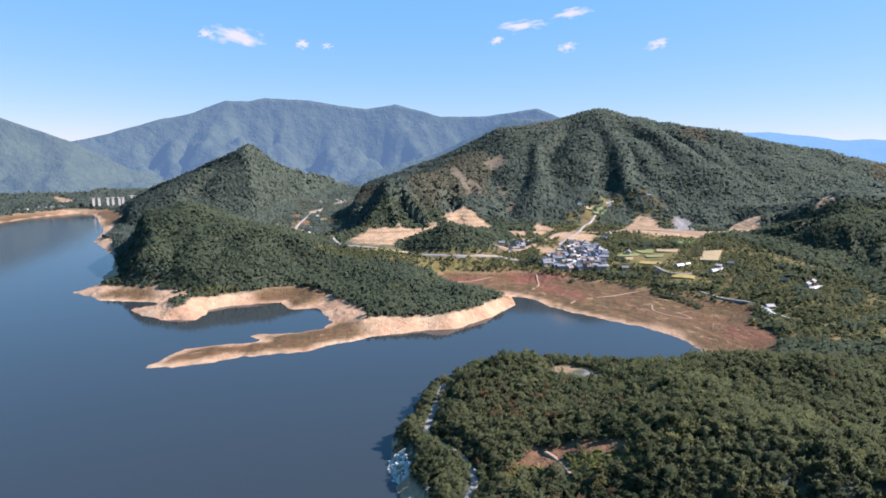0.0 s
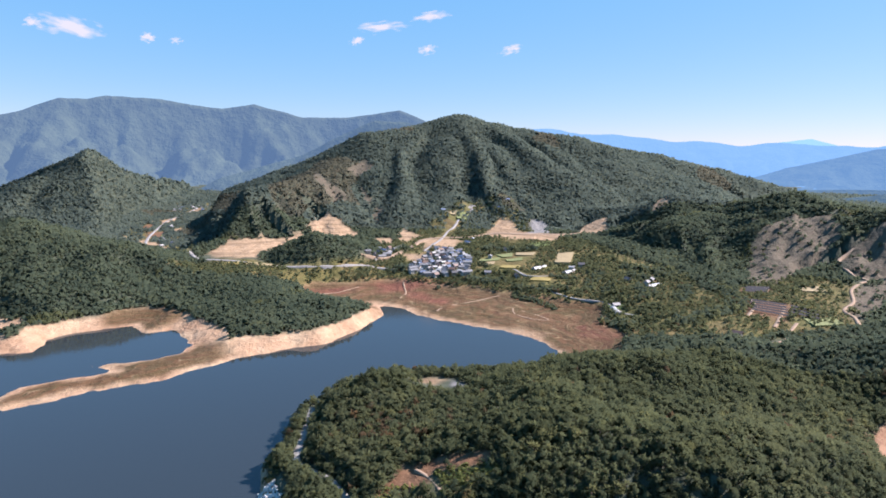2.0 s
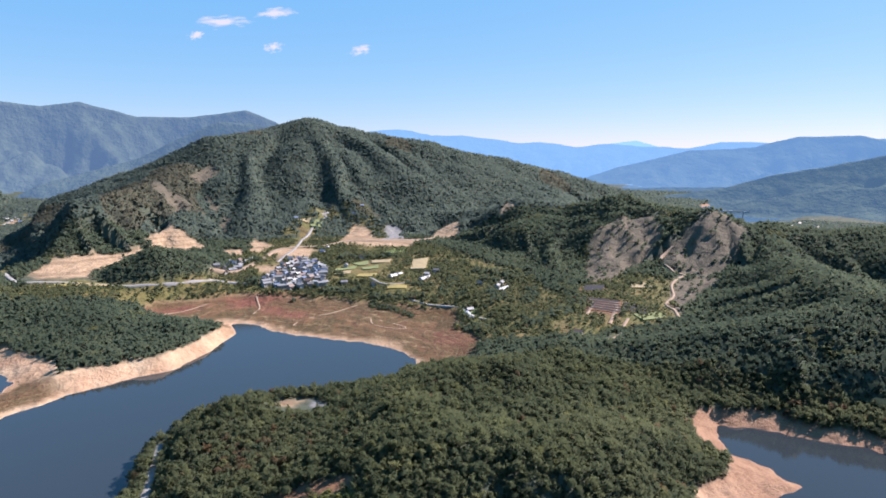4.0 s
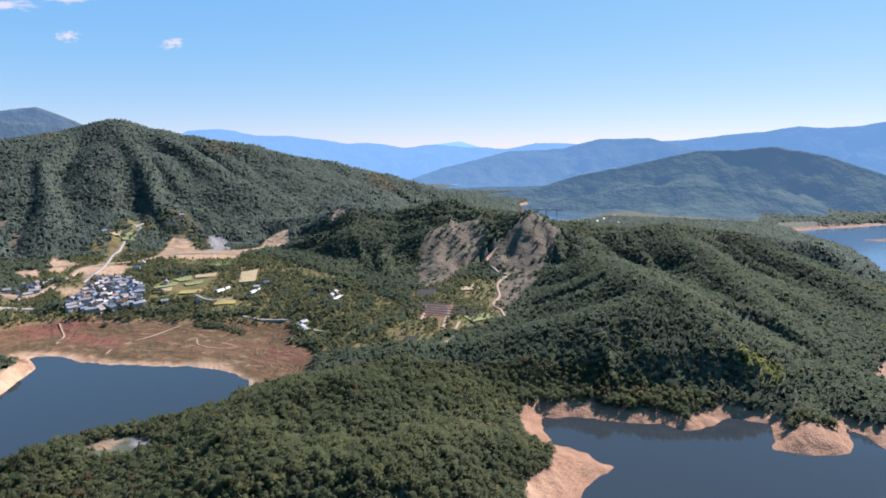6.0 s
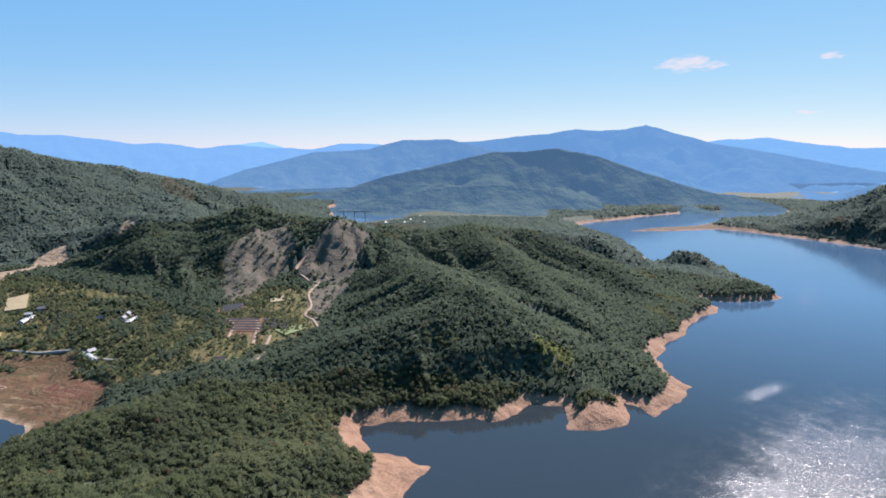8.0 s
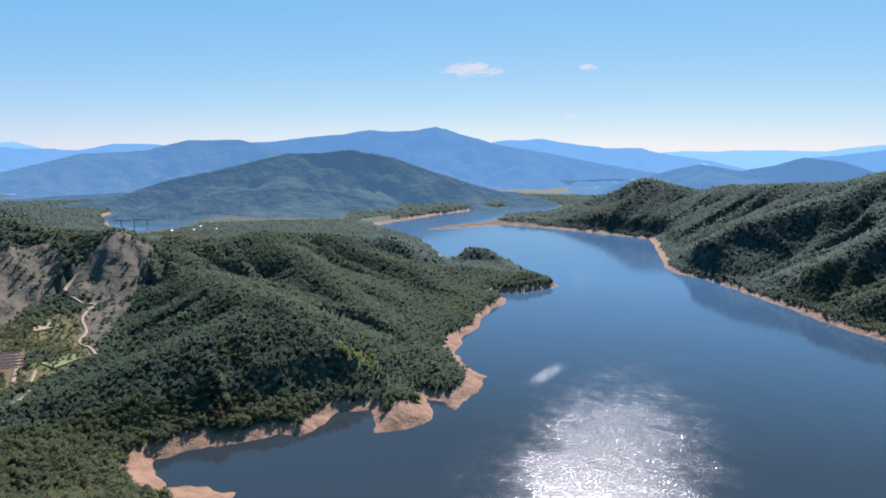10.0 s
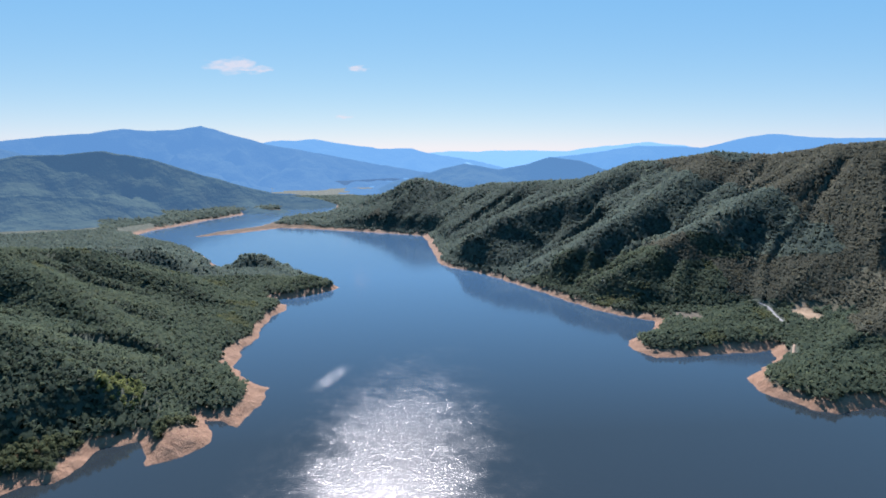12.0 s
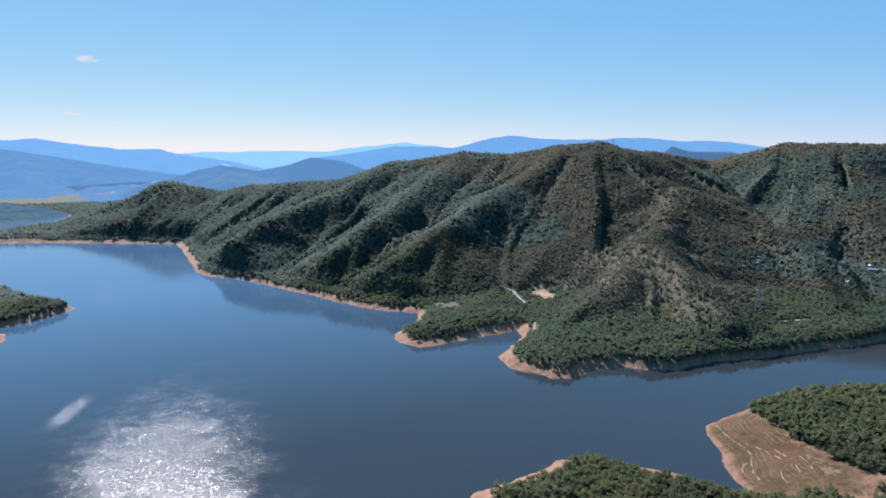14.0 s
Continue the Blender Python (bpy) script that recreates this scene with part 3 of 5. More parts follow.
def net(rows, cols):
    """Quads of a grid whose corners run row by row."""
    k = np.arange(rows * cols).reshape(rows, cols)
    return np.stack([k[:-1, :-1], k[:-1, 1:], k[1:, 1:], k[1:, :-1]], -1).reshape(-1, 4)


turns = np.radians(np.concatenate([np.arange(42, -156, -0.25), np.arange(-156, -318.1, -1.5)]))
reach = np.concatenate([np.linspace(2, 150, 12)[:-1], np.geomspace(150, 2600, 245), np.linspace(2640, 4950, 24)])
A, R = np.meshgrid(turns, reach)
GX, GY = -np.sin(A) * R, np.cos(A) * R
GZ, GS = lie(GX, GY)
GZ = np.where(R > 2500, GZ * smooth(4300, 2500, R) + 0.0, GZ)
ground_mesh = mesh_of("ground", np.stack([GX, GY, GZ], -1).reshape(-1, 3), net(*GX.shape), GROUND, True)


def cover(name, values):
    a = ground_mesh.attributes.new(name, "FLOAT", "POINT")
    a.data.foreach_set("value", np.asarray(values, np.float32).ravel())


PATCHES = {}


def area(kind, *ring):
    PATCHES.setdefault(kind, []).append(list(ring))


# the open valley with its village
area("open", (-157, 759), (-101, 800), (24, 763), (110, 869), (147, 908), (257, 1047), (355, 1039), (320, 835), (361, 790), (380, 680), (396, 616), (379, 527),
     (414, 530), (472, 532), (505, 485), (425, 402), (324, 403), (262, 450), (225, 520), (180, 600), (100, 670), (0, 708), (-151, 740))
area("red", (106, 700), (132, 669), (150, 636), (136, 627), (106, 657))
area("red", (-8, 709), (79, 733), (142, 718), (170, 691), (125, 699), (38, 688))
area("red", (239, 516), (268, 483), (262, 468), (227, 490))
# cuttings of the new road
area("earth", (-62, 899), (-86, 894), (-106, 890), (-112, 862), (-124, 826), (-108, 806), (-66, 800), (-40, 797), (-28, 820), (-25, 880), (-12, 895), (-2, 912), (-10, 918), (-41, 896), (-57, 908))
area("earth", (30, 992), (14, 963), (0, 936), (8, 915), (29, 905), (72, 908), (82, 925), (62, 942), (50, 950), (39, 968))
area("bare", (-140, 800), (-90, 783), (-40, 772), (10, 768), (16, 800), (-11, 814), (-54, 826), (-118, 832))
area("earth", (122, 813), (154, 797), (149, 782), (127, 787))
area("earth", (147, 861), (167, 884), (204, 866), (215, 843), (167, 843))
area("earth", (252, 880), (285, 950), (308, 985), (317, 950), (310, 892), (334, 870), (363, 854), (384, 860), (419, 906), (455, 900), (420, 830), (382, 835), (326, 805),
     (286, 834), (256, 865))
area("earth", (128, 913), (146, 951), (152, 915), (165, 893), (135, 883))
area("stone", (316, 874), (340, 939), (362, 934), (354, 862))
# bare slopes of the hill above the orchards, and scars on the mountains
area("scrub", (422, 540), (488, 617), (529, 646), (570, 645), (592, 617), (569, 575), (532, 559), (504, 543), (479, 539), (447, 519))
area("scrub", (535, 545), (554, 550), (585, 555), (612, 560), (630, 545), (638, 517), (597, 489), (558, 479), (543, 475), (525, 489), (518, 507))
area("scrub", (430, 424), (491, 480), (528, 482), (545, 474), (539, 458), (490, 438), (436, 412))
area("earth", (478, 818), (505, 850), (516, 845), (511, 816), (488, 808))
area("scrub", (12, 1185), (22, 1150), (72, 1063), (61, 1028), (34, 1049), (11, 1105))
area("scrub", (68, 1173), (99, 1236), (115, 1240), (128, 1203), (110, 1175), (88, 1157))
area("scrub", (97, 1151), (104, 1090), (109, 1060), (95, 1045), (92, 1106))
area("scrub", (100, 1004), (112, 1045), (125, 1028), (108, 970))
area("heath", (685, -481), (711, -541), (711, -596), (663, -606), (657, -639), (751, -760), (828, -874), (736, -830), (674, -824), (593, -742), (560, -725), (463, -633),
     (439, -568), (460, -543), (489, -500), (525, -493), (580, -524), (643, -505))
area("heath", (936, -487), (961, -527), (930, -532), (840, -492), (830, -467), (832, -449))
area("heath", (1045, -602), (1095, -675), (1059, -666), (980, -594))
area("heath", (725, -1091), (671, -1085), (604, -1015), (657, -1011))
area("heath", (640, -845), (580, -851), (566, -932), (519, -885), (555, -796))
area("scrub", (707, -335), (707, -351), (697, -375), (668, -371), (661, -344))
area("earth", (678, -477), (678, -495), (643, -492), (629, -473), (659, -469))
area("bare", (396, 152), (392, 140), (404, 126), (428, 110), (452, 114), (455, 122), (425, 150))
area("earth", (118, 817), (158, 798), (151, 775), (128, 789))
area("earth", (94, 901), (120, 896), (115, 860), (94, 864))
area("earth", (151, 834), (168, 870), (194, 868), (202, 840), (189, 817))
area("bare", (119, 808), (154, 790), (150, 772), (124, 780))
area("earth", (145, 945), (158, 902), (133, 869), (126, 890))
area("soil", (386, 494), (412, 462), (378, 430), (364, 458))
area("soil", (396, 514), (420, 500), (432, 510), (412, 530))
area("open", (-985, 1440), (-930, 1380), (-905, 1380), (-880, 1480), (-900, 1540), (-940, 1620), (-990, 1560))
area("earth", (-1119, 1831), (-983, 1693), (-907, 1575), (-937, 1555), (-1040, 1700))
area("earth", (-1122, 1800), (-1100, 1790), (-962, 1639), (-947, 1600), (-974, 1585), (-1010, 1650))
area("open", (176, 868), (194, 918), (216, 985), (250, 1046), (292, 1050), (286, 1010), (256, 955), (222, 890), (205, 862))
# fields and bare flats beyond the headland
area("bare", (1150, 1010), (1240, 1036), (1400, 1016), (1545, 1106), (1580, 1080), (1430, 985), (1300, 960), (1180, 960))
area("bare", (1500, 600), (1560, 575), (1660, 560), (1700, 590), (1600, 640))
# clearings on the near hill
area("soil", (28, 256), (40, 276), (53, 277), (67, 269), (81, 261), (83, 252), (68, 257), (55, 262), (46, 250), (34, 250))
area("open", (54, 263), (66, 258), (80, 252), (83, 245), (73, 240), (55, 247))
area("open", (26, 256), (42, 262), (49, 251), (43, 247), (26, 249))
area("earth", (64, 392), (74, 397), (88, 390), (79, 380), (68, 385))
area("stone", (90, 388), (101, 377), (97, 370), (90, 378))


area("open", (-150, 830), (-138, 900), (-188, 1050), (-212, 1210), (-222, 1364), (-218, 1556), (-226, 1800), (-335, 1800), (-328, 1364), (-316, 1210), (-296, 1060), (-240, 930), (-175, 815))
area("earth", (-225, 985), (-205, 1000), (-232, 1060), (-262, 1100), (-270, 1080), (-250, 1040))
area("earth", (-290, 1330), (-262, 1340), (-258, 1420), (-284, 1410))
area("earth", (-175, 880), (-160, 872), (-178, 935), (-205, 985), (-222, 975), (-196, 930))
area("soil", (-300, 1240), (-280, 1236), (-284, 1300), (-306, 1320))
area("earth", (-236, 1180), (-220, 1176), (-226, 1240), (-240, 1236))
area("soil", (-262, 1120), (-236, 1130), (-248, 1200), (-276, 1190))
area("earth", (-262, 1520), (-240, 1530), (-246, 1640), (-266, 1630))


area("bare", (198, 722), (212, 764), (240, 776), (290, 760), (280, 738), (250, 700), (222, 703))
area("bare", (284, 690), (306, 738), (330, 734), (306, 686))
area("bare", (238, 640), (240, 662), (268, 658), (264, 640))
area("bare", (58, 370), (96, 360), (102, 378), (92, 394), (66, 400))
area("bare", (246, 1012), (272, 1018), (278, 1034), (262, 1046), (220, 985), (196, 915), (178, 870), (192, 862), (214, 910), (234, 955))


# Lanes and tracks: paving, line, width, look, height over the ground
LANES = [
    ("asphalt", [(-131, 802), (-94, 790), (-45, 768), (5, 758), (37, 759), (68, 770), (89, 764), (127, 747), (160, 741), (190, 730)], 4.7, "grey asphalt road along the valley foot", 0.3),
    ("asphalt", [(150, 815), (167, 843), (185, 870), (205, 915), (225, 954), (240, 979), (268, 1013), (258, 1022), (276, 1030), (269, 1042)], 3.2, "pale lane that winds up the side valley", 0.5),
    ("asphalt", [(-131, 802), (-165, 880), (-190, 930), (-238, 1020), (-258, 1120), (-268, 1230), (-276, 1364), (-266, 1500), (-262, 1620)], 4.3, "pale road up the side valley", 0.5),
    ("asphalt", [(237, 702), (241, 672), (255, 662), (269, 662), (285, 649)], 2.4, "pale farm lane between small fields", 0.2),
    ("asphalt", [(252, 620), (259, 605), (266, 591), (280, 580), (290, 567), (287, 545), (287, 525), (293, 510)], 2.4, "white concrete farm lane above the bay", 0.2),
]
LANES += [
    ("dirt", [(65, 793), (100, 800), (135, 837), (162, 875), (207, 876), (221, 868), (259, 880), (305, 862), (350, 848), (395, 850)], 6.8, "new road of bare earth under construction", 0.6),
    ("dirt", [(360, 451), (372, 462), (384, 473), (391, 490)], 2.4, "pale dirt track in the orchards", 0.5),
    ("dirt", [(362, 422), (380, 438), (396, 453), (402, 462)], 2.6, "pale dirt track beside dark shade rows", 0.5),
    ("dirt", [(335, 392), (350, 396), (367, 411), (388, 427)], 2.4, "pale dirt track at the wood's edge", 0.5),
    ("dirt", [(424, 404), (435, 420), (440, 436), (464, 451), (487, 477), (510, 489), (522, 494), (518, 507), (531, 540), (556, 549), (571, 549)], 2.4, "dirt track winding up the bare hillside", 0.7),
    ("asphalt", [(705, -442), (699, -449), (682, -453), (659, -447), (636, -442)], 2.4, "pale lane on the far shore", 0.7),
]
LANES += [
    ("dirt", [(575, -413), (560, -402), (546, -394)], 2.2, "pale track through the shore wood", 0.7),
    ("asphalt", [(442, -645), (438, -662), (435, -680)], 3.6, "short pale road by the far shore", 0.9),
    ("dirt", [(109, 726), (108, 710), (106, 685), (96, 663)], 1.6, "pale footpath over the drained mud", 0.12),
    ("dirt", [(209, 640), (193, 639), (172, 631), (153, 625), (135, 617), (125, 606)], 1.3, "pale footpath along an old field bank", 0.12),
    ("dirt", [(200, 590), (196, 573), (205, 555), (221, 546), (215, 565), (206, 582)], 1.2, "pale bank round a drained paddy", 0.12),
    ("dirt", [(7, 691), (28, 696), (45, 709), (57, 720)], 1.6, "pale rut across the mud flat", 0.12),
    ("dirt", [(47, 270), (50, 264), (53, 256), (54, 248)], 1.7, "red earth track in a clearing", 0.3),
]


def patch(x, y, name, soft=4.0):
    """How far a place lies in the patches of that name, 0 to 1."""
    best = np.zeros(x.shape)
    for ring in PATCHES.get(name, ()):
        lo_x, hi_x = min(p[0] for p in ring) - 9, max(p[0] for p in ring) + 9
        lo_y, hi_y = min(p[1] for p in ring) - 9, max(p[1] for p in ring) + 9
        near = (x > lo_x) & (x < hi_x) & (y > lo_y) & (y < hi_y)
        if near.any():
            px = x[near] + 2.5 * wave(x[near], y[near], 9, 71)
            py = y[near] + 2.5 * wave(x[near], y[near], 9, 72)
            d = away(px, py, ring, True)
            best[near] = np.maximum(best[near], smooth(-soft, soft, np.where(inside(px, py, ring), d, -d)))
    return best * (1 - knoll(x, y)) if name != "heath" else best


def bankness(x, y, z):
    return smooth(0.8, -0.6, z + 0.9 * wave(x, y, 14, 81) - bare_line(x, y))


area("growth", (294, -382), (272, -382), (250, -382), (226, -380), (206, -382), (186, -374), (200, -345), (222, -341), (250, -347), (270, -365))
area("bare", (302, -378), (312, -424), (262, -404), (224, -394), (190, -398), (176, -356), (254, -338))
bank = bankness(GX, GY, GZ) * smooth(230, 120, GS)
shores = (smooth(380, 392, GX) * smooth(172, 160, GY) * smooth(90, 100, GY)) + smooth(340, 330, GX) * smooth(-320, -332, GY)
bank = np.maximum(bank, patch(GX, GY, "bare") * np.clip(shores, 0, 1))
flat = np.zeros(GX.shape)
for fx, fy, fr, fs in FLATS:
    if fs < 0.13:
        flat = np.maximum(flat, np.exp(-((GX - fx) ** 2 + (GY - fy) ** 2) / (fr * 0.9) ** 2))
flat = np.maximum(flat, np.exp(-((GX - 262) ** 2 + (GY + 376) ** 2) / 68 ** 2))
cover("clay", np.maximum(smooth(190, 290, GX + 30 * waves(GX, GY, 60, 87)), smooth(0, -120, GY)) * 0.9)
cover("bank", bank)
cover("weeds", np.maximum(bank * smooth(0.25, 0.6, flat) * smooth(0.3, 1.3, GZ + 0.6 * waves(GX, GY, 25, 82)) * 0.92, patch(GX, GY, "growth", 6.0) * 0.9))
cover("red", patch(GX, GY, "red", 9.0) * smooth(-0.7, 0.3, waves(GX, GY, 22, 83)) * 0.7)
cover("open", patch(GX, GY, "open", 7.0))
cover("scrub", patch(GX, GY, "scrub"))
cover("earth", patch(GX, GY, "earth"))
cover("heath", patch(GX, GY, "heath", 14.0))
cover("soil", patch(GX, GY, "soil", 2.5))
cover("stone", patch(GX, GY, "stone", 2.0))
ground = tagged(new("ground", ground_mesh), "hilly wooded ground with bare sandy reservoir banks", "ground", kind="structure")

angle = np.linspace(0, 2 * np.pi, 129)[:-1]
ring = np.concatenate([[[0, 0, 0]]] + [np.stack([np.cos(angle) * r, np.sin(angle) * r, angle * 0], -1) for r in (60, 300, 900, 2000, 3400)])
wedge = [(0, 1 + k, 1 + (k + 1) % 128) for k in range(128)]
for b0 in range(4):
    for k in range(128):
        a0, a1, c0, c1 = 1 + 128 * b0 + k, 1 + 128 * b0 + (k + 1) % 128, 129 + 128 * b0 + k, 129 + 128 * b0 + (k + 1) % 128
        wedge += [(a0, c0, c1), (a0, c1, a1)]
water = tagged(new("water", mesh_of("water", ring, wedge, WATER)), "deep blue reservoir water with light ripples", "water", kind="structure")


def distant_ridge(label, gap, crest, wood, haze_glow, amount, seed, span=0):
    """A far range: its crest as (degrees to the left, height), at that distance."""
    span = span or 0.24 * gap
    turn = np.arange(crest[0][0] + 6, crest[-1][0] - 6, -0.16)
    deg, top = [-c[0] for c in crest], [c[1] for c in crest]
    high = np.interp(-turn, deg, top)
    past = np.clip(np.maximum(turn - crest[0][0], crest[-1][0] - turn), 0, 6)
    high = high - (high + 40) * smooth(0, 6, past)
    a = np.radians(turn)
    high = high + 9 * waves(a * gap, a * 0, 260, seed, 3) * gap / 4000 + 3 * waves(a * gap, a * 0, 45, seed + 3, 2)
    steps = np.concatenate([-np.linspace(1, 0, 40) ** 1.3, [0.03, 0.1]])
    rows = []
    for s in steps:
        fall = (1 - abs(s) ** 0.8) if s < 0 else 1 - s * 2
        x, y = -np.sin(a) * (gap + span * s), np.cos(a) * (gap + span * s)
        side = 0.35 * s * span + 60 * waves(x, y, 500, seed + 4, 2)
        rough = np.clip(1 - np.abs(waves(x + 0.3 * side, y - 0.3 * side, 400, seed + 9, 4)) * 1.7, 0, 1)
        fine = np.clip(1 - np.abs(waves(x - 0.2 * side, y, 150, seed + 19, 3)) * 1.7, 0, 1)
        z = (high + 20) * fall - 20 - np.maximum(high, 40) * (0.60 * rough ** 1.1 + 0.24 * fine) * min(1, abs(s) * 5) * (s < 0) * (1 - abs(s)) ** 0.7
        rows.append(np.stack([x, y, z], -1))
    mat = distance_material("hazed_distant_forest", wood, haze_glow, amount)
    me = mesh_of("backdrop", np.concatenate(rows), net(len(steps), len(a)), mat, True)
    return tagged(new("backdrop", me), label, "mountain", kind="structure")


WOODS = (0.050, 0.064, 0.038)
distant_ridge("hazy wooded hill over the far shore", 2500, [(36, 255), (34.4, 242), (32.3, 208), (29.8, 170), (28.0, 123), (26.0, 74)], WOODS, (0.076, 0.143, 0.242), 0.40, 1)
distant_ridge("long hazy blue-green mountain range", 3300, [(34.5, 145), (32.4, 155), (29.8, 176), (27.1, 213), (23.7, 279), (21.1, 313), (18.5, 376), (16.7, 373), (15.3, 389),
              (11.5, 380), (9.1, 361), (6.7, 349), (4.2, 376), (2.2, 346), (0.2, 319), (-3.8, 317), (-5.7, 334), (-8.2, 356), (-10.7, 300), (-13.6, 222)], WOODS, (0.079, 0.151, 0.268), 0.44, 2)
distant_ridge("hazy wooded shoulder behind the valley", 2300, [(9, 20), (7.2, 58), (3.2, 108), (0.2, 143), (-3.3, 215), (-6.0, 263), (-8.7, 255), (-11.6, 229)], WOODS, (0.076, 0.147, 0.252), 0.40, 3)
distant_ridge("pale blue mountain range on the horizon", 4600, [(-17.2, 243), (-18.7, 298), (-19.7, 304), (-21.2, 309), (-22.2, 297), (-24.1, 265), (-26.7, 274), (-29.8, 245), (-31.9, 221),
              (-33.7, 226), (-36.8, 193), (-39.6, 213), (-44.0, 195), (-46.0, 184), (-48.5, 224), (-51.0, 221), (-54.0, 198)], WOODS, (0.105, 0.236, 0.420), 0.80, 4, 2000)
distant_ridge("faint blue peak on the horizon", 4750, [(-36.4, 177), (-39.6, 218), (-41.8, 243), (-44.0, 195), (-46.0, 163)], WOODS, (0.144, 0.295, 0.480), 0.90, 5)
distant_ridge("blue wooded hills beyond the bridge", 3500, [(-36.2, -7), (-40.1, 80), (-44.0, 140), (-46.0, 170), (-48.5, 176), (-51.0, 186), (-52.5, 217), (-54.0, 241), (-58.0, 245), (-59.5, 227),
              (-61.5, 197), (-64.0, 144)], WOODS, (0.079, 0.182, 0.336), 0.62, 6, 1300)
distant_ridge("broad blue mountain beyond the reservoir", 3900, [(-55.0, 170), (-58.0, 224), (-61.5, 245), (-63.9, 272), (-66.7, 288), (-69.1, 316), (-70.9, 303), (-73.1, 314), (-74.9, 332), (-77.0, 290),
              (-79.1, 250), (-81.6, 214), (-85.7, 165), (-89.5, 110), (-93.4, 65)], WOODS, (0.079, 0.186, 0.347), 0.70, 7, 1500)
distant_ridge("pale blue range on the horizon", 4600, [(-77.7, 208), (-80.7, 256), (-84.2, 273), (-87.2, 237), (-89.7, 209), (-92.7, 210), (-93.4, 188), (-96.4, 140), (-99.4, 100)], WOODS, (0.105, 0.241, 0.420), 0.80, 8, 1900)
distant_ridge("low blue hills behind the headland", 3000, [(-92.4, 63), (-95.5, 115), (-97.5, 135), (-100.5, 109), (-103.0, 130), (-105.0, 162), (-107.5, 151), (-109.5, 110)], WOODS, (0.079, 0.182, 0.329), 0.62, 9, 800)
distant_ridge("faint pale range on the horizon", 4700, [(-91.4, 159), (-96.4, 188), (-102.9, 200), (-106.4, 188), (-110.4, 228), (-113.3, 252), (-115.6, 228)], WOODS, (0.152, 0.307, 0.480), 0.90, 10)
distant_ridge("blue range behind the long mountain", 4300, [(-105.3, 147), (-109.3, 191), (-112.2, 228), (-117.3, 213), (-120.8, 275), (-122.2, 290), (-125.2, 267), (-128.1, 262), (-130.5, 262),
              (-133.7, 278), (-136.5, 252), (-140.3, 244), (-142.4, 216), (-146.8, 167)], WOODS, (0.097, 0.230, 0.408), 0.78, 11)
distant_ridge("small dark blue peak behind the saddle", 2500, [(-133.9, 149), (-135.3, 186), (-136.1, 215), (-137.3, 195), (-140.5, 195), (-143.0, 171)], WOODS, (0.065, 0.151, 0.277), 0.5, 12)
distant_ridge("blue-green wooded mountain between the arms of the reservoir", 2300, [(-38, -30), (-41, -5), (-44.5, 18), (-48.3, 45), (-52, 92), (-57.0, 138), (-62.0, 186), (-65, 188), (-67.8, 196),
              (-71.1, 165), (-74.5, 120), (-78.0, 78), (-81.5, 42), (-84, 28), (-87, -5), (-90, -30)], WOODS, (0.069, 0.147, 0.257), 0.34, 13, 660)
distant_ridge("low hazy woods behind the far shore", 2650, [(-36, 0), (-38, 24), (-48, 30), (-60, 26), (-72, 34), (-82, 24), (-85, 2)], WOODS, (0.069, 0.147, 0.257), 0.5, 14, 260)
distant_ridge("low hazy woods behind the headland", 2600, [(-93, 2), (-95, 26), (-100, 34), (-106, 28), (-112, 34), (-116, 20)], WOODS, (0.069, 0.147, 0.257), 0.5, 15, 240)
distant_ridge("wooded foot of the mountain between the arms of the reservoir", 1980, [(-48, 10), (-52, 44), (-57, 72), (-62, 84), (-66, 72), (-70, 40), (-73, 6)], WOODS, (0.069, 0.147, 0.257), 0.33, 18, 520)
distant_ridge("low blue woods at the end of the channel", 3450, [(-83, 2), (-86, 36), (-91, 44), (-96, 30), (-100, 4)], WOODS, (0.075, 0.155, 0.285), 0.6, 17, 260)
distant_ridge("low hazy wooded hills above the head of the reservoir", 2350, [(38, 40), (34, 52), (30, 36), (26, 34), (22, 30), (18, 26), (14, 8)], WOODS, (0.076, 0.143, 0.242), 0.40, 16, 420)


# ---------------------------------------------------------------- trees
def crown_shape(rng, clumps, per, size, wide, tall, base=0.25, spray=False):
    """Corners of the leafy sprays of a crown 1 m in half width, its foot at 0."""
    quads = []
    for _ in range(clumps):
        a, up = rng.uniform(0, 2 * np.pi), rng.uniform(0, 1)
        out = wide * (1 - up ** 1.6) ** 0.5 * rng.uniform(0.35, 0.8)
        c = np.array([np.cos(a) * out, np.sin(a) * out, base + tall * (0.12 + 0.72 * up)])
        r = wide * rng.uniform(0.32, 0.5)
        for _ in range(per):
            d = rng.normal(size=3) + np.array([np.cos(a) * 0.5, np.sin(a) * 0.5, 0.7])
            d /= np.linalg.norm(d)
            p = c + d * r * np.array([1, 1, 0.8])
            nrm = d + rng.normal(size=3) * 0.35
            nrm /= np.linalg.norm(nrm)
            u = np.cross(nrm, [0.3, 0.2, 1.0])
            u /= np.linalg.norm(u)
            v = np.cross(nrm, u)
            s = size * rng.uniform(0.7, 1.3)
            t = rng.uniform(0, 2 * np.pi)
            tri = [p + s * rng.uniform(0.9, 1.5) * (u * np.cos(t + m * 2.094) + v * np.sin(t + m * 2.094)) for m in range(3)]
            if spray:
                tip = d * np.array([1, 1, 0.5]) + rng.normal(size=3) * 0.35
                tri = [p + s * 1.9 * tip, p + 0.62 * s * u - 0.3 * s * tip, p - 0.62 * s * u - 0.3 * s * tip]
            out_way = p - np.array([0, 0, base + 0.3 * tall])
            if np.dot(np.cross(tri[1] - tri[0], tri[2] - tri[0]), out_way) < 0:
                tri.reverse()
            quads.append(tri)
    return np.array(quads).reshape(-1, 3)


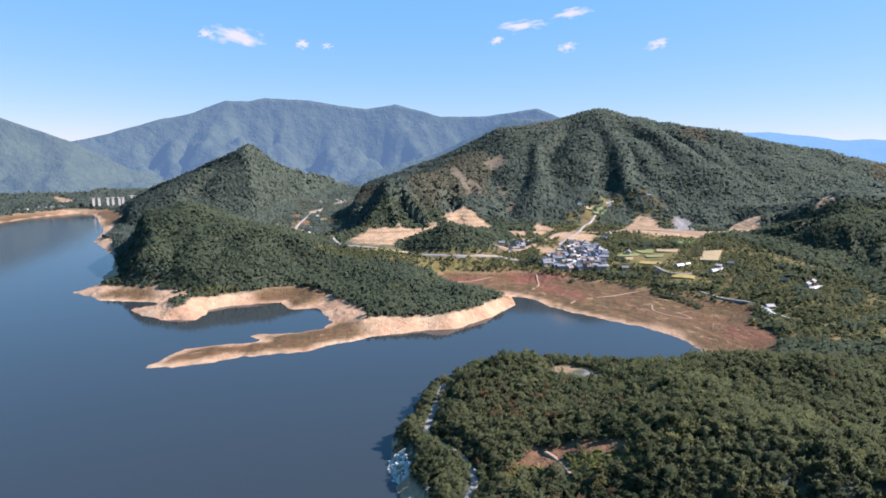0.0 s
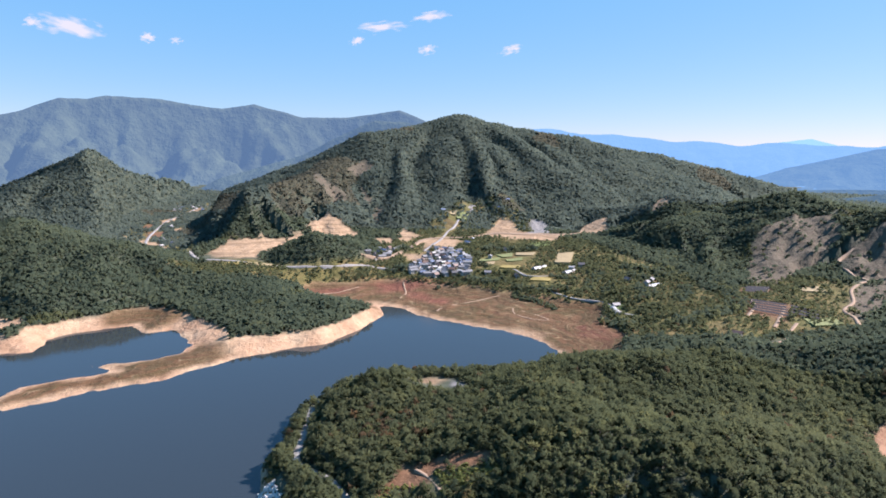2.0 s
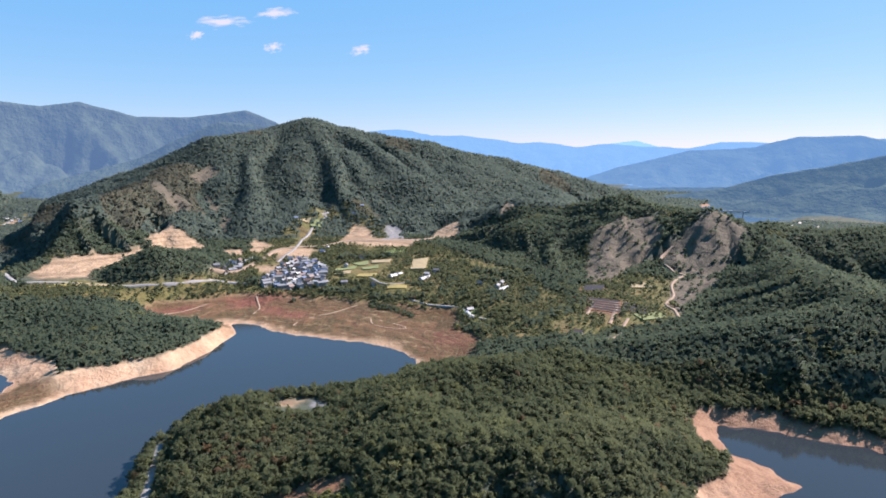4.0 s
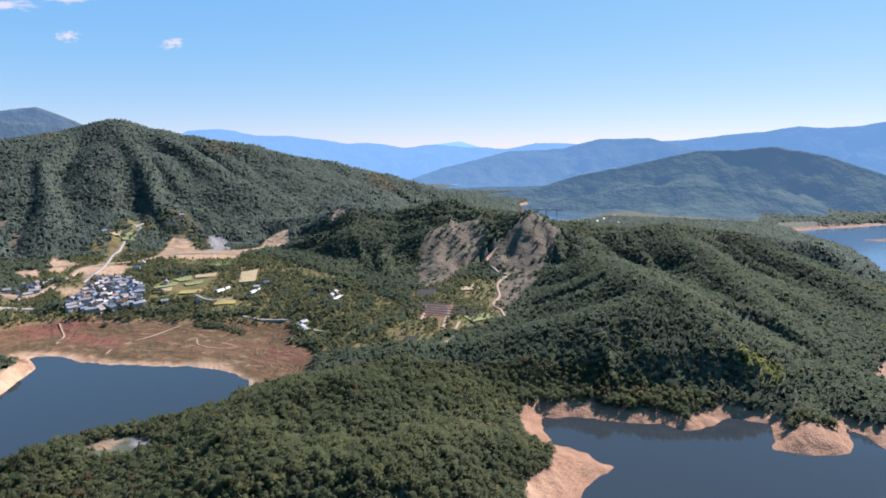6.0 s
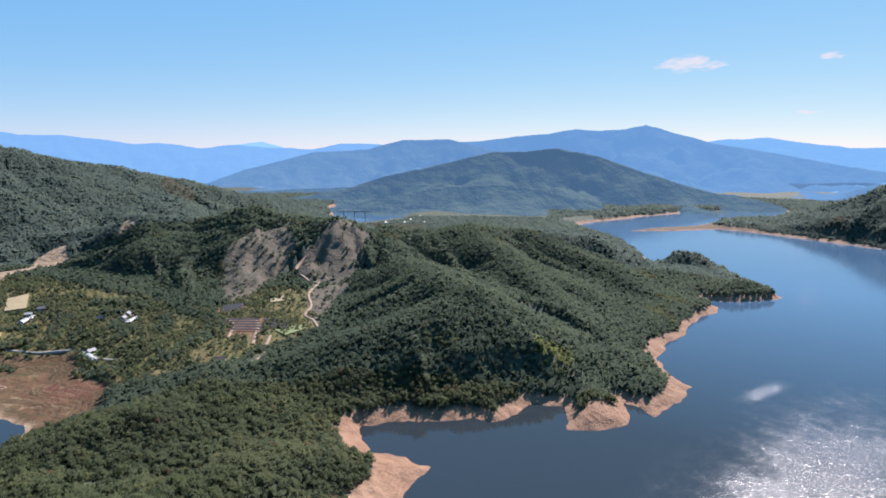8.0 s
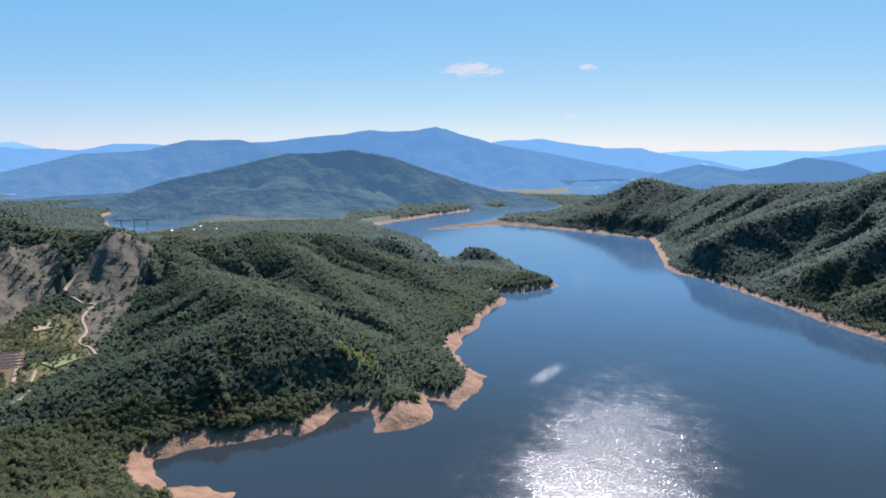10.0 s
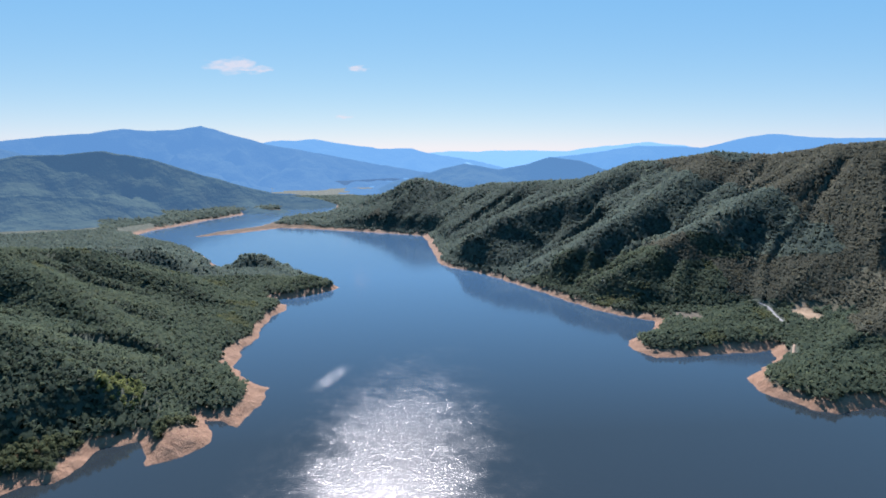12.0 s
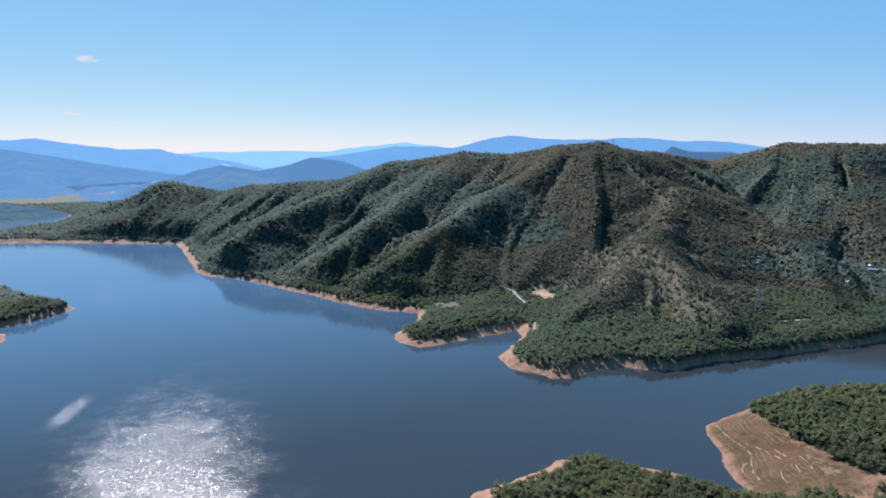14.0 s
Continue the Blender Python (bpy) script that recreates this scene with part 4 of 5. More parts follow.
def rounded_light(me, ways, tone):
    """Leaves take the light as the rounded crown that they make up, and each tree has a tone."""
    t = me.attributes.new("tree_tone", "FLOAT", "POINT")
    t.data.foreach_set("value", np.asarray(tone, np.float32))
    a = me.attributes.new("custom_normal", "FLOAT_VECTOR", "POINT")
    a.data.foreach_set("vector", np.asarray(ways, np.float32).ravel())


SLOPE_X, SLOPE_Y = np.gradient(GX), np.gradient(GY)
det = SLOPE_X[0] * SLOPE_Y[1] - SLOPE_X[1] * SLOPE_Y[0]
dz = np.gradient(GZ)
UP = np.stack([-(dz[0] * SLOPE_Y[1] - dz[1] * SLOPE_Y[0]) / det, -(SLOPE_X[0] * dz[1] - SLOPE_X[1] * dz[0]) / det, np.ones(GX.shape)], -1)
UP = UP / np.linalg.norm(UP, axis=2)[..., None]


def hillside(x, y):
    """The way the ground faces."""
    r = np.clip(np.searchsorted(reach, np.hypot(x, y)), 0, len(reach) - 1)
    t = np.arctan2(-x, y)
    t = np.where(t > turns[0], t - 2 * np.pi, t)
    return UP[r, np.clip(np.searchsorted(-turns, -t), 0, len(turns) - 1)]


def outward(shape):
    """The way each spray of a crown faces, rounded."""
    low, high = shape[:, 2].min(), shape[:, 2].max()
    w = shape - np.array([0, 0, low + 0.25 * (high - low)])
    tri = w.reshape(-1, 3, 3)
    own = np.cross(tri[:, 1] - tri[:, 0], tri[:, 2] - tri[:, 0])
    own /= np.linalg.norm(own, axis=1)[:, None] + 1e-9
    w = w / (np.linalg.norm(w, axis=1)[:, None] + 1e-9) + 0.6 * np.repeat(own, 3, axis=0) + np.array([0, 0, 0.7])
    return w / np.linalg.norm(w, axis=1)[:, None]


rng = np.random.default_rng(7)
NEAR_CROWNS = [crown_shape(rng, 10, 9, 0.27, 1.0, 1.7, spray=k % 3 != 2) for k in range(8)]
MID_CROWNS = [crown_shape(rng, 4, 3, 0.60, 1.05, 1.3) for _ in range(8)]
FAR_CROWNS = [crown_shape(rng, 2, 2, 0.95, 0.9, 1.0) for _ in range(8)]


def joined(name, crowns, x, y, z, half, mat, label, category="forest", lean=0.5):
    """Many trees as one leafy mass."""
    which = rng.integers(0, len(crowns), len(x))
    spin, lift = rng.uniform(0, 2 * np.pi, len(x)), rng.uniform(0.8, 1.35, len(x))
    parts, ways, tones = [], [], []
    for k, shape in enumerate(crowns):
        s = which == k
        c, sn, h = np.cos(spin[s])[:, None], np.sin(spin[s])[:, None], half[s][:, None]
        px = (shape[:, 0] * c - shape[:, 1] * sn) * h + x[s][:, None]
        py = (shape[:, 0] * sn + shape[:, 1] * c) * h + y[s][:, None]
        pz = shape[:, 2] * h * lift[s][:, None] + z[s][:, None]
        parts.append(np.stack([px, py, pz], -1).reshape(-1, 3))
        tones.append(np.repeat(rng.uniform(0, 1, len(px)), len(shape)))
        w = outward(shape)
        way = (1 - lean) * np.stack([w[:, 0] * c - w[:, 1] * sn, w[:, 0] * sn + w[:, 1] * c, np.broadcast_to(w[:, 2], px.shape)], -1) + lean * hillside(x[s], y[s])[:, None, :]
        ways.append((way / np.linalg.norm(way, axis=2)[..., None]).reshape(-1, 3))
    v = np.concatenate(parts)
    me = mesh_of(name, v, np.arange(len(v)).reshape(-1, 3), mat)
    rounded_light(me, np.concatenate(ways), np.concatenate(tones))
    return tagged(new(name, me), label, category, kind="stuff")


def by_lane(x, y):
    """Metres to the nearest lane of the valley."""
    best = np.full(x.shape, 1e3)
    near = ((x > -320) & (x < 620) & (y > 230) & (y < 1650)) | ((x > 400) & (x < 740) & (y > -720) & (y < -370))
    for _, line, *_ in LANES:
        best[near] = np.minimum(best[near], away(x[near], y[near], line))
    return best


def scatter(gap, near, far, turn_lo=-156, turn_hi=41):
    """Places of trees on a shaken grid, between two distances from the lookout."""
    g = np.arange(-far, far, gap)
    x, y = [v.ravel() for v in np.meshgrid(g, g)]
    x, y = x + rng.uniform(-0.48, 0.48, len(x)) * gap, y + rng.uniform(-0.48, 0.48, len(y)) * gap
    r, t = np.hypot(x, y), np.degrees(np.arctan2(-x, y))
    keep = (r > near) & (r < far) & (t > turn_lo) & (t < turn_hi)
    x, y = x[keep], y[keep]
    z, shore = lie(x, y)
    clear = np.maximum.reduce([patch(x, y, "open") * np.where(waves(x, y, 46, 93) > -0.05, 0.04, 0.74), patch(x, y, "scrub") * 0.93, patch(x, y, "stone"),
                               patch(x, y, "heath", 14.0) * np.where(waves(x, y, 45, 94) > 0.1, 0.15, 0.6), patch(x, y, "earth"), patch(x, y, "bare"), patch(x, y, "soil"),
                               (away(x, y, LANE) < 2.4) * 1.0, (by_lane(x, y) < 4.5) * 1.0, inside(x, y, [(-26, 262), (-26, 292), (-12, 292), (-11, 268)]) * 1.0])
    wooded = (z > bare_line(x, y) - 0.9 * wave(x, y, 14, 81)) & (shore > 0) & (rng.uniform(size=len(x)) > clear)
    return x[wooded], y[wooded], z[wooded]


x, y, z = scatter(2.75, 120, 470)
half = (1.4 + 1.5 * rng.uniform(size=len(x)) ** 1.6) * (1 + 0.15 * waves(x, y, 25, 95))
tone = waves(x, y, 40, 91) + 0.7 * np.exp(-((x - 20) ** 2 + (y - 330) ** 2) / 60 ** 2)
pine = tone < 0.2
# the trees of one stretch of the near hill stand singly
single = (x > 90) & (x < 148) & (y > 212) & (y < 250)
rust = ~single & (rng.uniform(size=len(x)) < 0.006 + 0.04 * smooth(0.1, 0.5, tone) + 0.4 * np.exp(-((x - 36) ** 2 + (y - 318) ** 2) / 14 ** 2))
joined("turning_trees", NEAR_CROWNS, x[rust], y[rust], z[rust], half[rust], RUSTY, "trees with rust-brown turning leaves")
single |= rust
for name, mat, these, label in (("pine_forest", PINE, pine & ~single, "dense dark green pine wood on the near hills"),
                                ("mixed_forest", MIXED, ~pine & ~single, "mixed green wood with a few turned trees")):
    joined(name, NEAR_CROWNS, x[these], y[these], z[these], half[these], mat, label)


def tree_kind(k, mat, label):
    """A tree 1 m in half width: a tapered trunk with limbs, and its crown."""
    top = new("tree")
    tagged(top, label, "tree", "trees on the near hill")
    a = np.linspace(0, 2 * np.pi, 7)[:-1]
    v, f = [], []
    limbs = [((0, 0, -0.3), (0.03, 0.02, 1.7), 0.085)] + [((0, 0, 0.6 + 0.25 * m), (0.5 * math.cos(m * 2.3 + k), 0.5 * math.sin(m * 2.3 + k), 1.1 + 0.25 * m), 0.04) for m in range(4)]
    for p, q, r in limbs:
        base = len(v)
        v += [(p[0] + r * math.cos(t), p[1] + r * math.sin(t), p[2]) for t in a]
        v += [(q[0] + 0.35 * r * math.cos(t), q[1] + 0.35 * r * math.sin(t), q[2]) for t in a]
        f += [(base + m, base + (m + 1) % 6, base + 6 + (m + 1) % 6, base + 6 + m) for m in range(6)]
    new("trunk", mesh_of("trunk", v, f, BARK)).parent = top
    shape = NEAR_CROWNS[k]
    leafage = mesh_of("crown", shape, np.arange(len(shape)).reshape(-1, 3), mat)
    rounded_light(leafage, outward(shape), np.full(len(shape), (0.35 + 0.41 * k) % 1))
    new("crown", leafage).parent = top
    return top


kinds = [tree_kind(k, PINE if k < 4 else MIXED, "dark green pine in a dense wood" if k < 4 else "leafy green tree among the pines") for k in range(6)]
used = set()
for k in np.where(single & ~rust)[0]:
    i = int(rng.integers(0, 4) if pine[k] else rng.integers(4, 6))
    m = pose(x[k], y[k], z[k], 0, 0, rng.uniform(0, 360)) @ Matrix.Diagonal((half[k], half[k], half[k] * rng.uniform(0.9, 1.2), 1))
    if i in used:
        one = copy_thing(kinds[i], m)
        one.matrix_basis = m
    else:
        kinds[i].matrix_basis = m
        used.add(i)

x, y, z = scatter(3.4, 470, 950)
half = (1.65 + 1.2 * rng.uniform(size=len(x)) ** 1.5) * np.where(patch(x, y, "open") > 0.5, 0.66, 1.0)
tone = waves(x, y, 55, 92)
dry = (y < -380) & (x > 400) & (waves(x, y, 120, 98) + 0.3 > 0.1) & (z > 24)
leafy = (tone > 0.45) | (patch(x, y, "open") > 0.5)
GROVE = [(466, 206), (494, 202), (488, 176), (460, 174), (462, 190)]
yellow = inside(x, y, GROVE)
isle = (y < -100) & (x < 345) & ~leafy
pines, broad = ~leafy & ~yellow & ~dry & ~isle, leafy & ~yellow & ~dry
joined("dry_woods", MID_CROWNS, x[dry], y[dry], z[dry], half[dry] * 0.85, DRY_WOOD, "dry olive-brown woods on the lower slopes", lean=0.76)
joined("wooded_hills", MID_CROWNS, x[pines], y[pines], z[pines], half[pines], HAZED_PINE, "wooded hills in dark green", lean=0.76)
joined("pine_forest", MID_CROWNS, x[isle], y[isle], z[isle], half[isle] * 1.2, PINE, "dark pine wood on the island", lean=0.25)
joined("mixed_woods", MID_CROWNS, x[broad], y[broad], z[broad], half[broad] * 0.9, MIXED, "mixed woods and field trees in green and olive", lean=0.76)
joined("bamboo_grove", MID_CROWNS, x[yellow], y[yellow], z[yellow], half[yellow] * 0.95, BAMBOO, "yellow-green bamboo grove in the dark wood", "grove")
x, y, z = scatter(4.1, 950, 1700)
half = 2.2 + 1.0 * rng.uniform(size=len(x)) ** 1.5
dry = (np.hypot(x - 1000, y - 180) > 170) & ((x < 780) | (y < -560) | (y > 0)) & (waves(x, y, 170, 97) + 0.5 * smooth(-350, -800, y) - 0.25 + 0.3 * np.exp(-((x - 60) ** 2 + (y - 1120) ** 2) / 120 ** 2) > 0.12)
joined("wooded_mountains", FAR_CROWNS, x[~dry], y[~dry], z[~dry] - 1.0, half[~dry], HAZED_WOOD, "wooded mountain sides in dull green", lean=0.86)
joined("dry_woods", FAR_CROWNS, x[dry], y[dry], z[dry] - 1.0, half[dry] * 0.92, DRY_WOOD, "thin dry woods in olive brown on mountain slopes", lean=0.86)
x, y, z = scatter(7.5, 1700, 2350, 4)
joined("far_woods", FAR_CROWNS, x, y, z - 2, rng.uniform(3.8, 5.2, len(x)), HAZED_WOOD, "far woods at the head of the reservoir", lean=0.86)
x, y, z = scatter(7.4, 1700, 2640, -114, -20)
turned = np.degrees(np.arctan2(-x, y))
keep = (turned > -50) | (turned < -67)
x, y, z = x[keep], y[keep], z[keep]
joined("far_woods", FAR_CROWNS, x, y, z - 2.5, rng.uniform(3.4, 4.8, len(x)), HAZED_WOOD, "far woods round the arms of the reservoir", lean=0.86)
# bushes and orchard trees of the open valley
g = np.arange(-170, 520, 3.5)
x, y = [v.ravel() for v in np.meshgrid(g, np.arange(380, 1060, 3.5))]
x, y = x + rng.uniform(-1.7, 1.7, len(x)), y + rng.uniform(-1.7, 1.7, len(x))
keep = (patch(x, y, "open") > 0.5) & (patch(x, y, "earth") < 0.1) & (patch(x, y, "bare") < 0.3) & (patch(x, y, "soil") < 0.3) & (by_lane(x, y) > 2.6) & (rng.uniform(size=len(x)) < 0.40 + 0.75 * waves(x, y, 34, 96))
x, y = x[keep], y[keep]
z = lie(x, y)[0]
keep = z > 8
joined("bushes", MID_CROWNS, x[keep], y[keep], z[keep] - 0.3, 0.8 + 1.7 * rng.uniform(size=keep.sum()) ** 1.4, MIXED, "bushes and orchard trees among small fields", "bushes")

# groves and hedges between the fields: a line of points, half width, tree size
GROVES = [
    ([(98, 752), (114, 753)], 9, 3.0),
    ([(110, 832), (128, 834)], 9, 3.0),
    ([(232, 800), (246, 798)], 9, 3.2),
    ([(252, 786), (268, 782)], 8, 3.0),
    ([(278, 773), (288, 772)], 7, 3.2),
    ([(214, 780), (224, 776)], 5, 2.4),
    ([(178, 692), (196, 681), (214, 671)], 7, 2.2),
    ([(220, 646), (242, 629), (266, 616)], 7, 2.3),
    ([(212, 630), (232, 604), (240, 582)], 5, 1.5),
    ([(142, 690), (144, 688)], 4, 2.2),
    ([(120, 719), (123, 718)], 3, 2.0),
    ([(262, 516), (268, 500), (276, 488)], 7, 2.1),
    ([(300, 470), (330, 470), (366, 478)], 11, 2.4),
]
GROVES += [
    ([(372, 470), (392, 520), (398, 548)], 8, 2.3),
    ([(318, 540), (332, 560), (330, 584)], 8, 2.0),
    ([(285, 602), (300, 622), (322, 644)], 7, 2.1),
    ([(268, 660), (290, 640)], 5, 1.9),
    ([(340, 520), (362, 545), (372, 560)], 7, 2.1),
    ([(374, 404), (384, 396), (352, 408)], 6, 2.0),
    ([(150, 742), (168, 760), (180, 790)], 3, 1.7),
    ([(205, 742), (212, 720)], 4, 1.8),
    ([(300, 590), (318, 606)], 6, 1.9),
    ([(340, 622), (356, 600)], 8, 2.2),
    ([(352, 650), (372, 625), (380, 600)], 9, 2.3),
]
gx, gy, gh = [], [], []
for line, wide, size in GROVES:
    for p, q in zip(line, line[1:]):
        count = max(3, int((math.dist(p, q) + wide) * 2 * wide / (size * size * 2.2)))
        u, a, r = rng.uniform(0, 1, count), rng.uniform(0, 2 * np.pi, count), wide * np.sqrt(rng.uniform(0, 1, count))
        gx.append(p[0] + u * (q[0] - p[0]) + r * np.cos(a))
        gy.append(p[1] + u * (q[1] - p[1]) + r * np.sin(a))
        gh.append(size * rng.uniform(0.75, 1.2, count))
x, y, half = np.concatenate(gx), np.concatenate(gy), np.concatenate(gh)
dark = rng.uniform(size=len(x)) < 0.6
turnt = ~dark & (rng.uniform(size=len(x)) < 0.18)
light = ~dark & ~turnt
z = lie(x, y)[0]
joined("grove", MID_CROWNS, x[dark], y[dark], z[dark] - 0.3, half[dark], HAZED_PINE, "dark round groves and hedges between fields", "grove")
joined("grove", MID_CROWNS, x[light], y[light], z[light] - 0.3, half[light], MIXED, "light green trees of groves and hedges", "grove")
joined("turning_trees", MID_CROWNS, x[turnt], y[turnt], z[turnt] - 0.3, half[turnt] * 0.8, RUSTY, "field trees with rust-brown turning leaves")

# yellow-green shrubs in the clearing of the near hill
g = np.meshgrid(np.arange(20, 88, 1.5), np.arange(244, 271, 1.5))
x, y = g[0].ravel() + rng.uniform(-0.7, 0.7, g[0].size), g[1].ravel() + rng.uniform(-0.7, 0.7, g[0].size)
keep = (patch(x, y, "open") > 0.5) & (rng.uniform(size=len(x)) < 0.8)
x, y = x[keep], y[keep]
joined("shrubs", MID_CROWNS, x, y, lie(x, y)[0] - 0.2, rng.uniform(0.6, 1.1, len(x)), BAMBOO, "yellow-green shrubs in a clearing", "shrubs")


# ---------------------------------------------------------------- roads and fields
ASPHALT = plain("pale_concrete_road", (0.18, 0.175, 0.165), 0.85, 0.2, 0.3)
DIRT = plain("dirt_track", (0.21, 0.15, 0.10), 0.95, 0.25, 0.3)
CONCRETE = plain("concrete", (0.36, 0.355, 0.34), 0.8, 0.15, 0.2)
STEEL = plain("galvanised_steel", (0.27, 0.275, 0.28), 0.5, 0.15, 1.0, 0.7)
ROCK = plain("pale_rock", (0.40, 0.385, 0.36), 0.9, 0.3, 0.6)


def ground_at(x, y):
    return float(lie(np.array([float(x)]), np.array([float(y)]))[0][0])


def part(name, verts, faces, mat, parent=None, label=""):
    """One mesh object, under a thing or a part if one is given."""
    me = bpy.data.meshes.new(name)
    me.from_pydata([tuple(map(float, v)) for v in verts], [], [tuple(f) for f in faces])
    me.materials.append(mat)
    ob = new(name, me)
    if parent:
        ob.parent = parent
    if label:
        ob["label"] = label
    return ob


def block(x0, x1, y0, y1, z0, z1):
    v = [(x, y, z) for z in (z0, z1) for y in (y0, y1) for x in (x0, x1)]
    return v, [(0, 2, 3, 1), (4, 5, 7, 6), (0, 1, 5, 4), (2, 6, 7, 3), (0, 4, 6, 2), (1, 3, 7, 5)]


def tube(line, radius, sides=8, taper=1.0):
    """A closed round bar along points."""
    v, f = [], []
    for k, p in enumerate(line):
        q, r = line[min(k + 1, len(line) - 1)], line[max(k - 1, 0)]
        way = (Vector(q) - Vector(r)).normalized()
        u = way.cross(Vector((0.31, 0.2, 0.93)) if abs(way.z) < 0.9 else Vector((1, 0, 0))).normalized()
        w = way.cross(u)
        rad = radius * (1 + (taper - 1) * k / max(1, len(line) - 1))
        for s in range(sides):
            t = 2 * math.pi * s / sides
            v.append(tuple(Vector(p) + rad * (u * math.cos(t) + w * math.sin(t))))
    for k in range(len(line) - 1):
        for s in range(sides):
            a, b = k * sides + s, k * sides + (s + 1) % sides
            f.append((a, b, b + sides, a + sides))
    f += [tuple(range(sides))[::-1], tuple(range((len(line) - 1) * sides, len(line) * sides))]
    return v, f


def merged(*pieces):
    v, f = [], []
    for pv, pf in pieces:
        f += [tuple(i + len(v) for i in face) for face in pf]
        v += list(pv)
    return v, f


def curve_points(line, step):
    """Points along a smooth line through the given ones."""
    p = [np.array(q, float) for q in line]
    p = [2 * p[0] - p[1]] + p + [2 * p[-1] - p[-2]]
    out = []
    for a, b, c, d in zip(p, p[1:], p[2:], p[3:]):
        n = max(2, int(np.linalg.norm(c - b) / step))
        for t in np.arange(n) / n:
            out.append(0.5 * (2 * b + (c - a) * t + (2 * a - 5 * b + 4 * c - d) * t * t + (3 * b - a - 3 * c + d) * t ** 3))
    return np.array(out + [p[-2]])


def road(name, line, width, mat, label, lift=0.35, step=4.0):
    """A strip of paving that follows the ground, with a thick edge."""
    c = curve_points(line, step)
    d = np.gradient(c, axis=0)
    d /= np.linalg.norm(d, axis=1)[:, None]
    side = np.stack([-d[:, 1], d[:, 0]], -1) * width / 2
    cols = [c - side * 1.2, c - side, c, c + side, c + side * 1.2]
    beds = [lie(q[:, 0], q[:, 1])[0] for q in cols[1:4]]
    zs = 0.5 * np.max(beds, axis=0) + 0.5 * np.mean(beds, axis=0)
    zs = np.convolve(np.pad(zs, 4, mode="edge"), np.ones(9) / 9, "valid")
    rows = [np.column_stack([q, zs + lift if 0 < k < 4 else lie(q[:, 0], q[:, 1])[0] - 0.25]) for k, q in enumerate(cols)]
    me = mesh_of(name, np.concatenate(rows), net(5, len(c)), mat)
    return tagged(new(name, me), label, "road", kind="structure")


road("road", LANE, 3.6, ASPHALT, "narrow pale concrete lakeside lane", 0.15, 2.0)
for paving, line, width, label, lift in LANES:
    road("road", line, width, {"asphalt": ASPHALT, "dirt": DIRT}[paving], label, lift)


STRAND = plain("strand_sand", (0.25, 0.185, 0.115), 0.9, 0.4, 0.6)
# pale strand lines that the falling water left on the island's beach
for line in ([(308, -394), (302, -385), (283, -377), (262, -369), (248, -353), (238, -346)], [(272, -378), (255, -377), (240, -372)], [(254, -381), (237, -375), (226, -366)],
             [(237, -381), (223, -374)], [(252, -362), (256, -356), (250, -346)], [(236, -364), (230, -356), (224, -352)]):
    tagged(road("strand_line", [(p + 1.1 * wave(np.array(p * 1.0), np.array(q * 1.0), 5, 83), q + 1.1 * wave(np.array(p * 1.0), np.array(q * 1.0), 4, 84)) for p, q in curve_points(line, 3.0)], 0.5, STRAND, "", 0.0, 1.0), "thin pale strand line of washed-up sand", "shoreline", kind="structure")


def field(corners, mat, label):
    """A small terraced field: a levelled bed with a low edge."""
    a, b, c, d = [np.array(q, float) for q in corners]
    u = np.linspace(0, 1, 7)
    U, V = np.meshgrid(u, u)
    P = (a * (1 - U[..., None]) + b * U[..., None]) * (1 - V[..., None]) + (d * (1 - U[..., None]) + c * U[..., None]) * V[..., None]
    z = lie(P[..., 0], P[..., 1])[0]
    z = np.maximum(z, 0.5 * (z + z.mean())) + 0.7
    v = np.concatenate([np.dstack([P, z]).reshape(-1, 3), np.dstack([P, z - 2.5]).reshape(-1, 3)])
    f = [tuple(q) for q in net(7, 7)]
    rim = list(range(0, 6)) + list(range(6, 48, 7)) + list(range(48, 42, -1)) + list(range(42, 0, -7))
    f += [(p, p + 49, q + 49, q) for p, q in zip(rim, rim[1:] + rim[:1])]
    ob = part("field", v, f, mat)
    return tagged(ob, label, "field", kind="structure")


